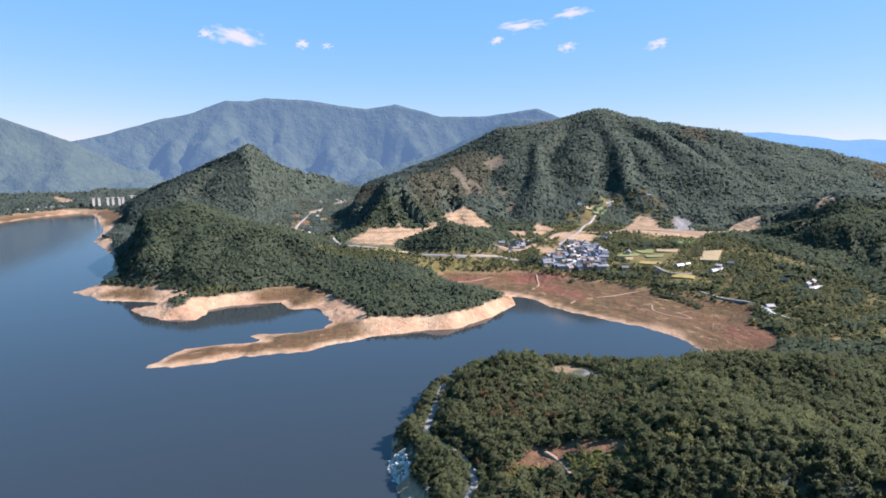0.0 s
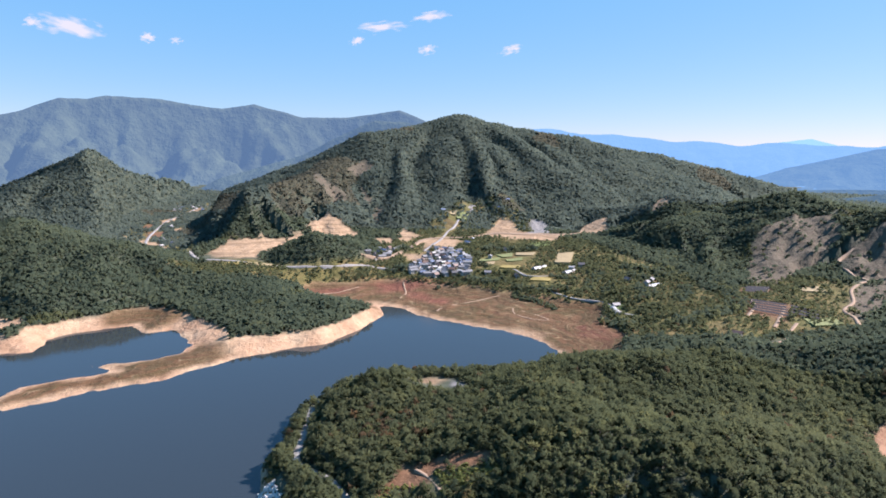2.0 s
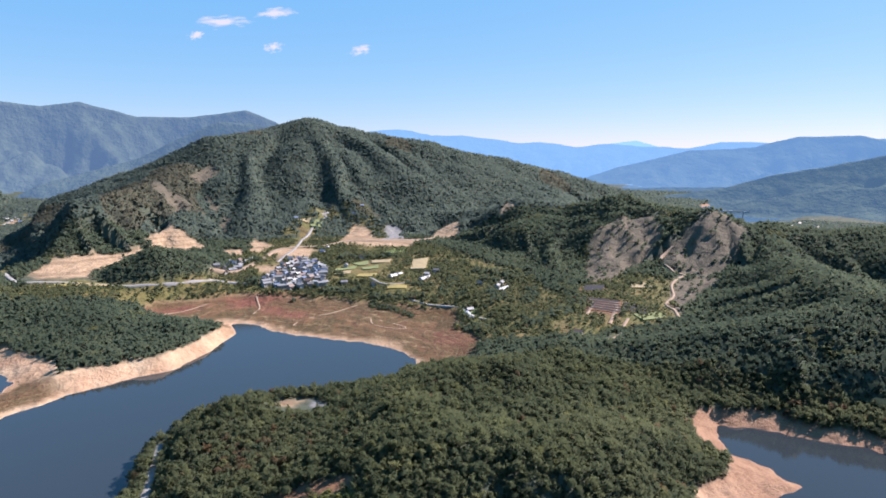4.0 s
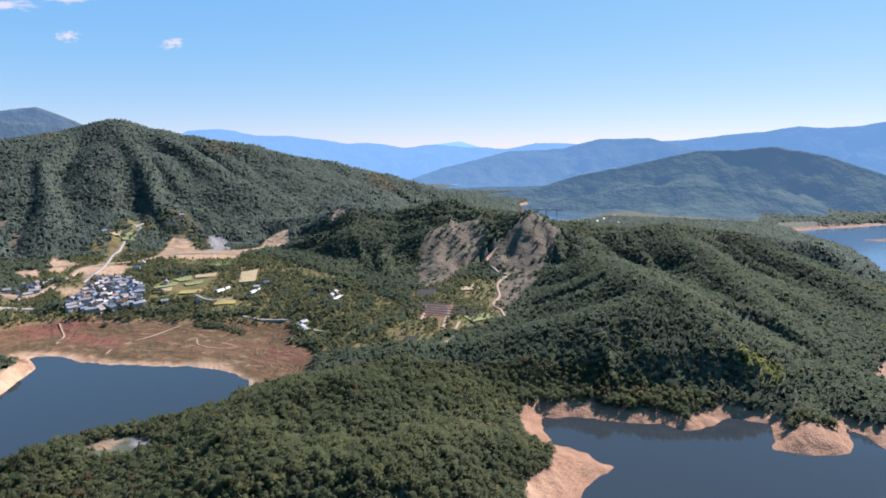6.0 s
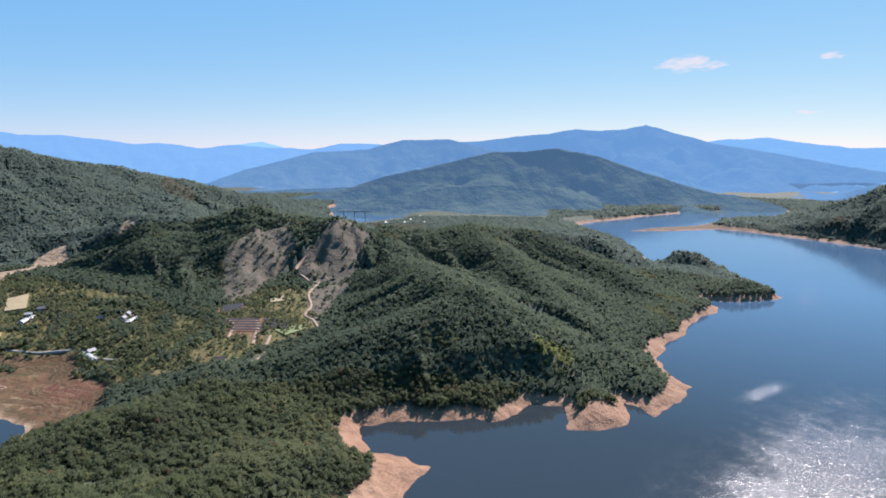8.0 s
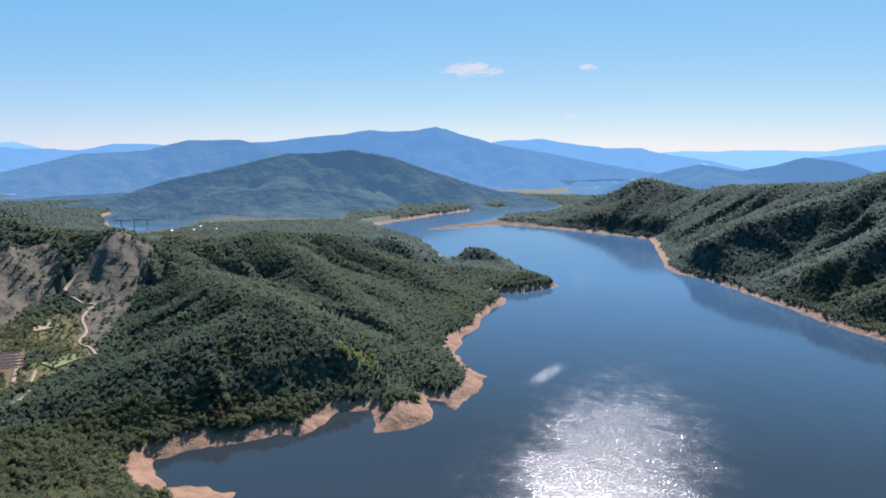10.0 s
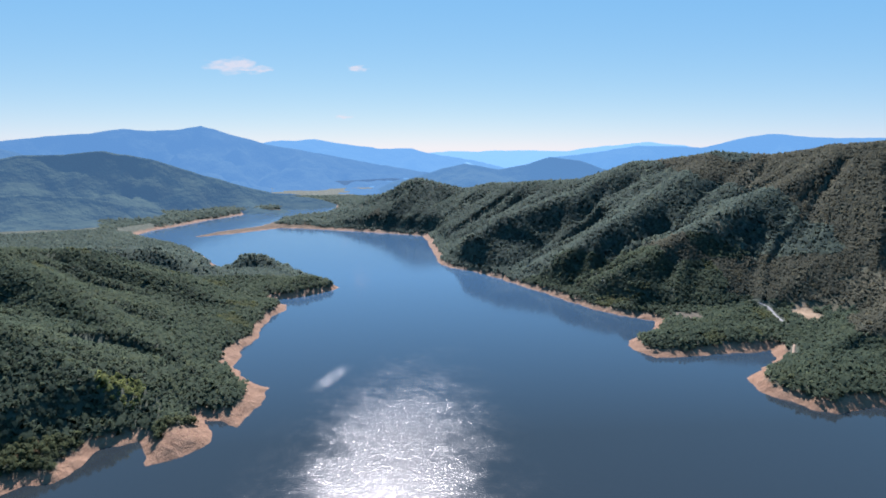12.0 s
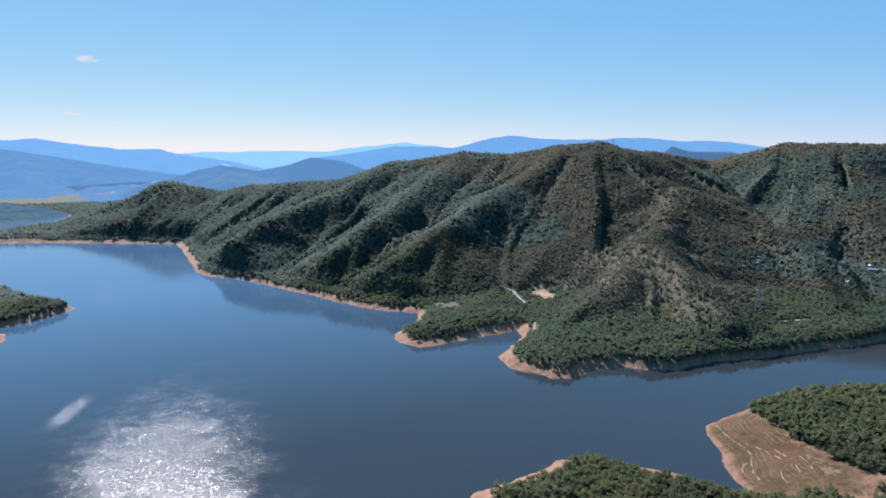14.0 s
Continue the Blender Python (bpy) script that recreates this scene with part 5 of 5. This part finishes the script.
RICE = plain("ripe_rice", (0.19, 0.15, 0.04), 0.9, 0.2, 0.5)
GREENS = plain("green_crop", (0.115, 0.135, 0.045), 0.9, 0.3, 0.5)
STUBBLE = plain("stubble", (0.21, 0.165, 0.085), 0.9, 0.25, 0.5)
LAWN = plain("grass", (0.11, 0.15, 0.04), 0.9, 0.2, 0.4)
for ring, mat, label in [
        ([(229, 720), (249, 711), (244, 697), (223, 711)], RICE, "ripe yellow rice paddy"), ([(245, 663), (265, 654), (260, 644), (240, 655)], RICE, "ripe yellow rice paddy by a lane"),
        ([(207, 745), (226, 741), (220, 726), (203, 733)], STUBBLE, "mown pale paddy on a terrace"), ([(211, 758), (238, 757), (232, 745), (208, 749)], GREENS, "green terraced field"),
        ([(236, 770), (258, 770), (252, 752), (240, 755)], GREENS, "green terraced field"), ([(262, 768), (284, 755), (276, 743), (257, 754)], STUBBLE, "mown pale paddy on a terrace"),
        ([(240, 743), (262, 742), (257, 728), (239, 733)], GREENS, "green terraced field"), ([(285, 802), (324, 805), (312, 780), (284, 785)], LAWN, "bright green meadow below the cutting"),
        ([(306, 735), (326, 732), (303, 690), (286, 696)], STUBBLE, "brown orchard plot on a slope"), ([(283, 556), (296, 552), (297, 538), (284, 541)], LAWN, "bright green lawn by a lane"),
        ([(-99, 782), (-76, 780), (-78, 768), (-100, 771)], RICE, "ripe yellow rice paddy by the road"), ([(-70, 778), (-40, 772), (-42, 762), (-72, 767)], STUBBLE, "mown pale paddy by the road"),
        ([(236, 1000), (256, 990), (246, 965), (232, 972)], GREENS, "green terraced field up the side valley"), ([(225, 1010), (240, 1004), (232, 985), (220, 990)], STUBBLE, "mown terrace up the side valley"),
        ([(-238, 1105), (-222, 1100), (-228, 1150), (-243, 1150)], GREENS, "green field on the floor of the side valley"), ([(-300, 1100), (-284, 1090), (-296, 1150), (-312, 1160)], STUBBLE, "mown pale paddy in the side valley"),
        ([(-250, 1290), (-232, 1286), (-236, 1350), (-252, 1350)], RICE, "ripe yellow paddy in the side valley"), ([(-314, 1350), (-292, 1346), (-292, 1430), (-316, 1430)], STUBBLE, "mown paddy under the cone"),
        ([(-196, 985), (-184, 975), (-200, 1030), (-214, 1030)], RICE, "ripe yellow paddy by the valley road"), ([(450, 500), (470, 492), (462, 478), (444, 487)], STUBBLE, "brown terraced plot below the bare slope"), ([(395, 430), (420, 425), (416, 410), (392, 413)], GREENS, "grassy orchard plot")]:
    field(ring, mat, label)

# ---------------------------------------------------------------- houses
WALLS = plain("plaster_wall", (0.30, 0.287, 0.265), 0.9, 0.15, 0.4)
BOARD = plain("dark_wood_door", (0.13, 0.09, 0.06), 0.8, 0.2, 1.0)
PANE = plain("window_glass", (0.05, 0.06, 0.07), 0.15, 0.1, 1.0)


def house(roof_colour, w, d, h, rise, label):
    """A farmhouse: walls, a gable roof with eaves, a door and windows."""
    top = tagged(new("house"), label, "house", "village houses")
    part("wall", *block(-w / 2, w / 2, -d / 2, d / 2, -1.5, h), WALLS, top)
    e, t = 0.7, 0.22
    prof = [(-d / 2 - e, h - 0.1), (0, h + rise), (d / 2 + e, h - 0.1), (d / 2 + e, h - 0.1 + t), (0, h + rise + t), (-d / 2 - e, h - 0.1 + t)]
    v = [(x, a, b) for x in (-w / 2 - e, w / 2 + e) for a, b in prof]
    f = [(0, 1, 4, 5), (1, 2, 3, 4), (6, 11, 10, 7), (7, 10, 9, 8)] + [(k, 6 + k, 6 + (k + 1) % 6, (k + 1) % 6) for k in range(6)]
    part("roof", v, f, plain("roof_sheet", roof_colour, 0.55, 0.2, 0.5), top)
    gv = [(sx * (w / 2 - 0.01), y, z) for sx in (-1, 1) for y, z in ((-d / 2, h), (d / 2, h), (0, h + rise))]
    for tri in ([0, 1, 2], [3, 5, 4]):
        part("gable", [gv[t] for t in tri] + [(gv[t][0] * 0.98, gv[t][1], gv[t][2]) for t in tri], [(0, 1, 2), (5, 4, 3), (0, 3, 4, 1), (1, 4, 5, 2), (2, 5, 3, 0)], WALLS, top)
    part("door", *block(-0.55, 0.55, -d / 2 - 0.06, -d / 2 + 0.02, 0, 2.0), BOARD, top)
    for sx in (-0.3, 0.3):
        win = part("window", *block(sx * w - 0.9, sx * w + 0.9, -d / 2 - 0.08, -d / 2 + 0.02, 0.9, 2.1), WALLS, top, "pale window frame")
        part("pane", *block(sx * w - 0.78, sx * w + 0.78, -d / 2 - 0.10, -d / 2 - 0.07, 1.0, 2.0), PANE, win)
    return top


models = [house((0.06, 0.09, 0.15), 6.4, 4.3, 2.5, 1.6, "farmhouse with pale walls and a blue sheet roof"),
          house((0.12, 0.122, 0.125), 6.8, 4.6, 2.6, 1.8, "farmhouse with pale walls and a grey roof"),
          house((0.045, 0.045, 0.05), 6.4, 4.3, 2.6, 1.9, "farmhouse with pale walls and a dark slate roof"),
          house((0.27, 0.27, 0.262), 5.2, 3.6, 2.8, 1.4, "small house with a white sheet roof"),
          house((0.10, 0.06, 0.045), 6.2, 4.2, 3.0, 2.0, "farmhouse with a brown tiled roof"),
          house((0.13, 0.133, 0.136), 10, 6, 3.6, 1.4, "long shed with a pale metal roof")]
VILLAGE = [(116, 740), (131, 772), (168, 822), (194, 808), (200, 762), (186, 708), (146, 718)]
UPPER = [(73, 800), (95, 838), (121, 836), (103, 805), (78, 790)]
pick = random.Random(5)
spots = []


def settle(ring, count, gap):
    tries = 0
    while count and tries < 4000:
        tries += 1
        p = (pick.uniform(min(q[0] for q in ring), max(q[0] for q in ring)), pick.uniform(min(q[1] for q in ring), max(q[1] for q in ring)))
        if inside(np.array([p[0]]), np.array([p[1]]), ring)[0] and all(math.hypot(p[0] - q[0], p[1] - q[1]) > gap for q in spots):
            spots.append(p)
            count -= 1


settle(VILLAGE, 88, 6.6)
settle(UPPER, 12, 9.5)
spots += [(297, 671), (311, 676), (343, 585), (352, 592), (290, 548), (319, 409), (231, 671), (497, -898), (489, -890), (487, -833), (330, 600), (225, 760),
          (252, 782), (215, 1000), (330, 1020), (310, 1000), (205, 700), (180, 706), (215, 835), (226, 850)]
spots += [(-905, 1416), (-897, 1432), (-894, 1452), (-884, 1468), (-872, 1484), (-858, 1490), (-912, 1430), (-888, 1440), (-920, 1402), (-930, 1390), (-875, 1470), (-865, 1500)]
spots += [(-225, 1075), (-232, 1092), (-215, 1010), (-246, 1240), (-250, 1262), (-258, 1600), (-250, 1625), (-272, 1640), (-262, 1662), (-246, 1660), (-280, 1665)]
spots += [(-300, 1560), (-290, 1580), (-306, 1600), (-240, 1575), (-296, 1640), (-310, 1660), (-236, 1690), (-300, 1700), (-205, 1040), (-228, 1062)]
spots += [(1396, 957), (1346, 944), (1310, 930), (1250, 905), (1290, 880), (1330, 850), (1270, 860), (1220, 940), (1380, 900)]
placed = set()
for n, (hx, hy) in enumerate(spots):
    k = pick.choice([0, 0, 1, 1, 1, 2, 4, 3, 3]) if n % 9 else 5
    m = pose(hx, hy, ground_at(hx, hy) + 0.3, 0, 0, pick.uniform(0, 180))
    if k in placed:
        copy_thing(models[k], m)
    else:
        models[k].matrix_basis = m
        placed.add(k)

FILM = plain("white_plastic_film", (0.30, 0.305, 0.31), 0.35, 0.08, 0.5)


def greenhouse(length):
    top = tagged(new("greenhouse"), "long white plastic tunnel greenhouse", "greenhouse", "greenhouses")
    a = np.linspace(0, np.pi, 9)
    v = [(x, 3.0 * math.cos(t), 2.6 * math.sin(t)) for x in (-length / 2, length / 2) for t in a]
    part("cover", v, [(k, k + 1, k + 10, k + 9) for k in range(8)] + [tuple(range(9))[::-1], tuple(range(9, 18))], FILM, top)
    for x in np.linspace(-length / 2, length / 2, 5):
        part("hoop", *tube([(x, 3.03 * math.cos(t), 2.63 * math.sin(t)) for t in a], 0.06, 5), STEEL, top)
    part("door", *block(-length / 2 - 0.06, -length / 2 - 0.01, -0.6, 0.6, 0, 2.0), BOARD, top)
    return top


tunnel = greenhouse(22)
tunnel.matrix_basis = pose(347, 578, ground_at(347, 578), 0, 0, 25)
for gx, gy, gr in [(292, 665, 35), (283, 535, 75), (265, 690, 30), (470, -900, 20)]:
    copy_thing(tunnel, pose(gx, gy, ground_at(gx, gy), 0, 0, gr))

# dark shade rows over root crops
NETTING = plain("black_shade_net", (0.018, 0.018, 0.022), 0.9, 0.2, 0.6)
POST = plain("weathered_post", (0.40, 0.37, 0.32), 0.9, 0.2, 1.0)


def shade_row(length):
    top = tagged(new("shade_row"), "long low row of black shade net on posts", "crop shade", "crop shade rows")
    v = [(x, y, z) for x in (-length / 2, length / 2) for y, z in ((-1.2, 1.0), (1.2, 1.9), (1.2, 1.84), (-1.2, 0.94))]
    part("net", v, [(0, 1, 5, 4), (1, 2, 6, 5), (2, 3, 7, 6), (3, 0, 4, 7), (0, 3, 2, 1), (4, 5, 6, 7)], NETTING, top)
    for x in np.linspace(-length / 2, length / 2, 7):
        part("post", *tube([(x, 1.15, -0.8), (x, 1.15, 2.0)], 0.08, 5), POST, top)
    return top


def shade_block(a, b, d, rows):
    """Rows side by side from the edge a-b towards d."""
    length, turn = math.dist(a, b), math.degrees(math.atan2(b[1] - a[1], b[0] - a[0]))
    first = None
    for k in range(rows):
        u = (k + 0.5) / rows
        cx, cy = (a[0] + b[0]) / 2 + (d[0] - a[0]) * u, (a[1] + b[1]) / 2 + (d[1] - a[1]) * u
        m = pose(cx, cy, ground_at(cx, cy) + 0.2, 0, math.degrees(math.atan2(ground_at(cx - (b[0] - a[0]) / 3, cy - (b[1] - a[1]) / 3) - ground_at(cx + (b[0] - a[0]) / 3, cy + (b[1] - a[1]) / 3), length * 2 / 3)), turn)
        if first is None:
            first = shade_row(length)
            first.matrix_basis = m
        else:
            copy_thing(first, m)


shade_block((390, 488), (404, 461), (370, 459), 5)
shade_block((406, 457), (418, 438), (392, 441), 3)
shade_block((400, 512), (416, 499), (413, 524), 4)

# ---------------------------------------------------------------- works, masts and stones
def bridge_pier(height):
    top = tagged(new("bridge_pier"), "tall pale concrete pier of an unfinished viaduct", "bridge pier", "viaduct piers")
    part("footing", *block(-5, 5, -4, 4, -6, 1.5), CONCRETE, top)
    part("shaft", *merged(block(-2.4, 2.4, -1.7, 1.7, 1.5, height - 2), block(-2.7, -2.1, -1.2, 1.2, 1.5, height - 2.1), block(2.1, 2.7, -1.2, 1.2, 1.5, height - 2.1)), CONCRETE, top)
    v = [(sx * w, sy * d, z) for z, w, d in ((height - 2, 2.6, 1.9), (height - 0.8, 4.2, 2.3), (height, 4.2, 2.3)) for sx, sy in ((-1, -1), (1, -1), (1, 1), (-1, 1))]
    part("cap", v, [(3, 2, 1, 0), (8, 9, 10, 11)] + [(b + k, b + (k + 1) % 4, b + 4 + (k + 1) % 4, b + 4 + k) for b in (0, 4) for k in range(4)], CONCRETE, top)
    return top


pier = bridge_pier(24)
pier_spots = [(-814, 1481), (-804, 1487), (-788, 1495), (-778, 1500), (-766, 1506), (-759, 1509), (-742, 1518), (-731, 1523), (-725, 1526)]
for k, (px, py) in enumerate(pier_spots):
    z0 = 33 - (24 if k < 6 else 20)
    m = pose(px, py, z0, 0, 0, 28)
    if k:
        copy_thing(pier, m)
    else:
        pier.matrix_basis = m


def bridge():
    """The far bridge over the narrows."""
    top = tagged(new("bridge"), "long grey girder bridge on slim piers over the far water", "bridge")
    part("deck", *block(-46, 46, -4, 4, 15, 17), CONCRETE, top)
    for sy in (-4.2, 4.2):
        part("parapet", *block(-46, 46, sy - 0.2, sy + 0.2, 16.5, 18.2), CONCRETE, top)
    for x in (-30, 0, 30):
        part("pier", *merged(tube([(x, 0, -8), (x, 0, 14)], 1.9, 10), block(x - 2.2, x + 2.2, -3.8, 3.8, 13.4, 15.2)), CONCRETE, top)
    return top


bridge().matrix_basis = pose(1378, 1172, 0, 0, 0, -48)


def pylon(height):
    """A lattice mast with three pairs of arms."""
    top = tagged(new("pylon"), "grey steel lattice power pylon", "pylon", "power pylons")
    half = lambda z: 2.6 * (1 - z / height) + 0.45
    for sx, sy in ((-1, -1), (1, -1), (1, 1), (-1, 1)):
        part("leg", *tube([(sx * half(z), sy * half(z), z) for z in (-2, height * 0.55, height)], 0.16, 5), STEEL, top)
    levels = np.linspace(0, height, 9)
    for z0, z1 in zip(levels, levels[1:]):
        a, b = half(z0), half(z1)
        bars = [tube([(s * a, -a, z0), (-s * b, -b, z1)], 0.07, 4) for s in (-1, 1)] + [tube([(s * a, a, z0), (-s * b, b, z1)], 0.07, 4) for s in (-1, 1)]
        part("brace", *merged(*bars), STEEL, top)
    for z in (0.68, 0.81, 0.94):
        part("arm", *merged(tube([(-4.2, 0, z * height), (4.2, 0, z * height)], 0.11, 5), tube([(-4.2, 0, z * height), (0, 0, z * height + 1.6), (4.2, 0, z * height)], 0.08, 5)), STEEL, top)
    return top


mast = pylon(30)
mast.matrix_basis = pose(468, -640, ground_at(468, -640), 0, 0, 30)
far_mast = pylon(16)
far_mast.matrix_basis = pose(985, -872, ground_at(985, -872) - 1, 0, 0, 50)
copy_thing(mast, pose(560, -760, ground_at(560, -760), 0, 0, 30))


def street_lamp():
    top = tagged(new("street_lamp"), "slim grey street lamp beside the lakeside lane", "street lamp", "lane lamps")
    part("base", *tube([(0, 0, -0.4), (0, 0, 0.5)], 0.22, 10), STEEL, top)
    part("pole", *tube([(0, 0, 0.4), (0, 0, 4), (0, 0, 7.2)], 0.12, 10, 0.7), STEEL, top)
    for s in (-1, 1):
        part("arm", *tube([(0, 0, 6.9), (s * 0.5, 0, 7.3), (s * 1.0, 0, 7.35)], 0.06, 6), STEEL, top)
        lamp = part("lamp_head", *block(s * 1.0 - 0.35, s * 1.0 + 0.35, -0.18, 0.18, 7.28, 7.44), STEEL, top)
        part("lens", *block(s * 1.0 - 0.28, s * 1.0 + 0.28, -0.14, 0.14, 7.24, 7.29), FILM, lamp)
    part("panel", *merged(block(-0.6, 0.6, -0.4, 0.4, 7.8, 7.86), tube([(0, 0, 7.1), (0, 0, 7.82)], 0.05, 6)), PANE, top, "dark solar panel")
    return top


lantern = street_lamp()
lantern.matrix_basis = pose(-7.6, 292, ground_at(-7.6, 292), 0, 0, 15)
copy_thing(lantern, pose(-5.5, 243, ground_at(-5.5, 243), 0, 0, 60))


def boulder_mesh(seed):
    r = np.random.default_rng(seed)
    bm = bmesh.new()
    bmesh.ops.create_icosphere(bm, subdivisions=1, radius=1)
    for v in bm.verts:
        v.co *= r.uniform(0.72, 1.15)
        v.co.z *= 0.75
    me = bpy.data.meshes.new("boulder")
    bm.to_mesh(me)
    bm.free()
    me.materials.append(ROCK)
    return me


riprap = tagged(new("riprap"), "heap of pale broken boulders on the bank", "rocks", kind="")
stones = [boulder_mesh(k) for k in range(5)]
for k in range(260):
    bx, by = pick.uniform(-25, -11), pick.uniform(268, 291)
    bz = ground_at(bx, by)
    if bz < -0.6 or bz > 6.2:
        continue
    one = new("boulder", stones[k % 5])
    one.parent = riprap
    s = pick.uniform(0.55, 1.3)
    one.matrix_basis = pose(bx, by, bz + 0.2 * s, pick.uniform(0, 90), pick.uniform(0, 90), pick.uniform(0, 360)) @ Matrix.Diagonal((s, s, s, 1))


def shore_sign():
    top = tagged(new("shore_sign"), "white notice board on a steel post by the shore", "sign", "shore signs")
    part("post", *tube([(0, 0, -0.6), (0, 0, 4.2)], 0.14, 8), STEEL, top)
    part("board", *block(-1.3, 1.3, -0.22, -0.12, 2.2, 4.0), FILM, top, "white board")
    return top


notice = shore_sign()
notice.matrix_basis = pose(1065, -208, ground_at(1065, -208), 0, 0, -75)
for nx, ny in ((998, -262), (962, -232), (805, -296)):
    copy_thing(notice, pose(nx, ny, ground_at(nx, ny), 0, 0, -70))


# ---------------------------------------------------------------- clouds
def cloud_material(seed):
    m, n, l, b = material("cloud_vapour")
    coord = n.new("ShaderNodeTexCoord").outputs["Object"]
    tex = n.new("ShaderNodeTexNoise")
    tex.inputs["Scale"].default_value, tex.inputs["Detail"].default_value = 2.1, 3
    shift = n.new("ShaderNodeVectorMath")
    shift.operation = "ADD"
    l.new(coord, shift.inputs[0])
    shift.inputs[1].default_value = (seed * 3.7, seed * 1.9, 0)
    l.new(shift.outputs[0], tex.inputs["Vector"])
    far = n.new("ShaderNodeVectorMath")
    far.operation = "LENGTH"
    l.new(coord, far.inputs[0])
    thick = sums(n, l, "SUBTRACT", sums(n, l, "ADD", sums(n, l, "SUBTRACT", 1.0, far.outputs["Value"]), sums(n, l, "MULTIPLY", tex.outputs["Fac"], 1.7)), 1.0)
    veil = ramp(n, l, thick, [(0.06, (0, 0, 0)), (0.62, (1, 1, 1))])
    clear, glow, mix = n.new("ShaderNodeBsdfTransparent"), n.new("ShaderNodeEmission"), n.new("ShaderNodeMixShader")
    # the sunlit white of the vapour is put in as an even glow
    glow.inputs["Color"].default_value = (0.345, 0.33, 0.325, 1)
    l.new(sums(n, l, "MULTIPLY", veil, 0.75), mix.inputs[0])
    l.new(clear.outputs[0], mix.inputs[1])
    l.new(glow.outputs[0], mix.inputs[2])
    l.new(mix.outputs[0], n["Material Output"].inputs["Surface"])
    return m


def cloud(turn, high, wide, tall, tilt, seed):
    """A small far cloud: a billowed sheet of vapour, thin at its edges."""
    u = np.linspace(-1.2, 1.2, 17)
    U, V = np.meshgrid(u, u)
    v = np.stack([U, V, 0.25 * (1 - np.minimum(U * U + V * V, 1))], -1).reshape(-1, 3)
    ob = new("cloud", mesh_of("cloud", v, net(17, 17), cloud_material(seed), True))
    a = radians(turn)
    eye, gap = Vector((0, 0, 170)), 4700
    p = Vector((-math.sin(a) * gap, math.cos(a) * gap, high))
    ob.matrix_basis = look(p, p + (p - eye)) @ pose(0, 0, 0, 0, 0, tilt) @ Matrix.Diagonal((wide, tall, 60, 1))
    ob.visible_shadow = False
    return tagged(ob, "small thin white cloud in a blue sky", "cloud", "clouds", kind="structure")


for k, c in enumerate([(17.6, 905, 230, 85, -10), (19.7, 905, 70, 40, 10), (12.1, 867, 70, 38, 0), (10.0, 860, 55, 25, 0), (-6.6, 1015, 210, 50, 5), (-11.0, 1092, 170, 45, 8), (-4.6, 912, 65, 38, 25),
                       (-10.6, 862, 80, 48, 8), (-17.9, 866, 100, 45, 12), (-77.5, 760, 230, 75, 3), (-79.5, 748, 140, 35, 0), (-88.0, 770, 110, 32, 0), (-86.7, 430, 90, 18, 0)]):
    cloud(*c, k + 1)
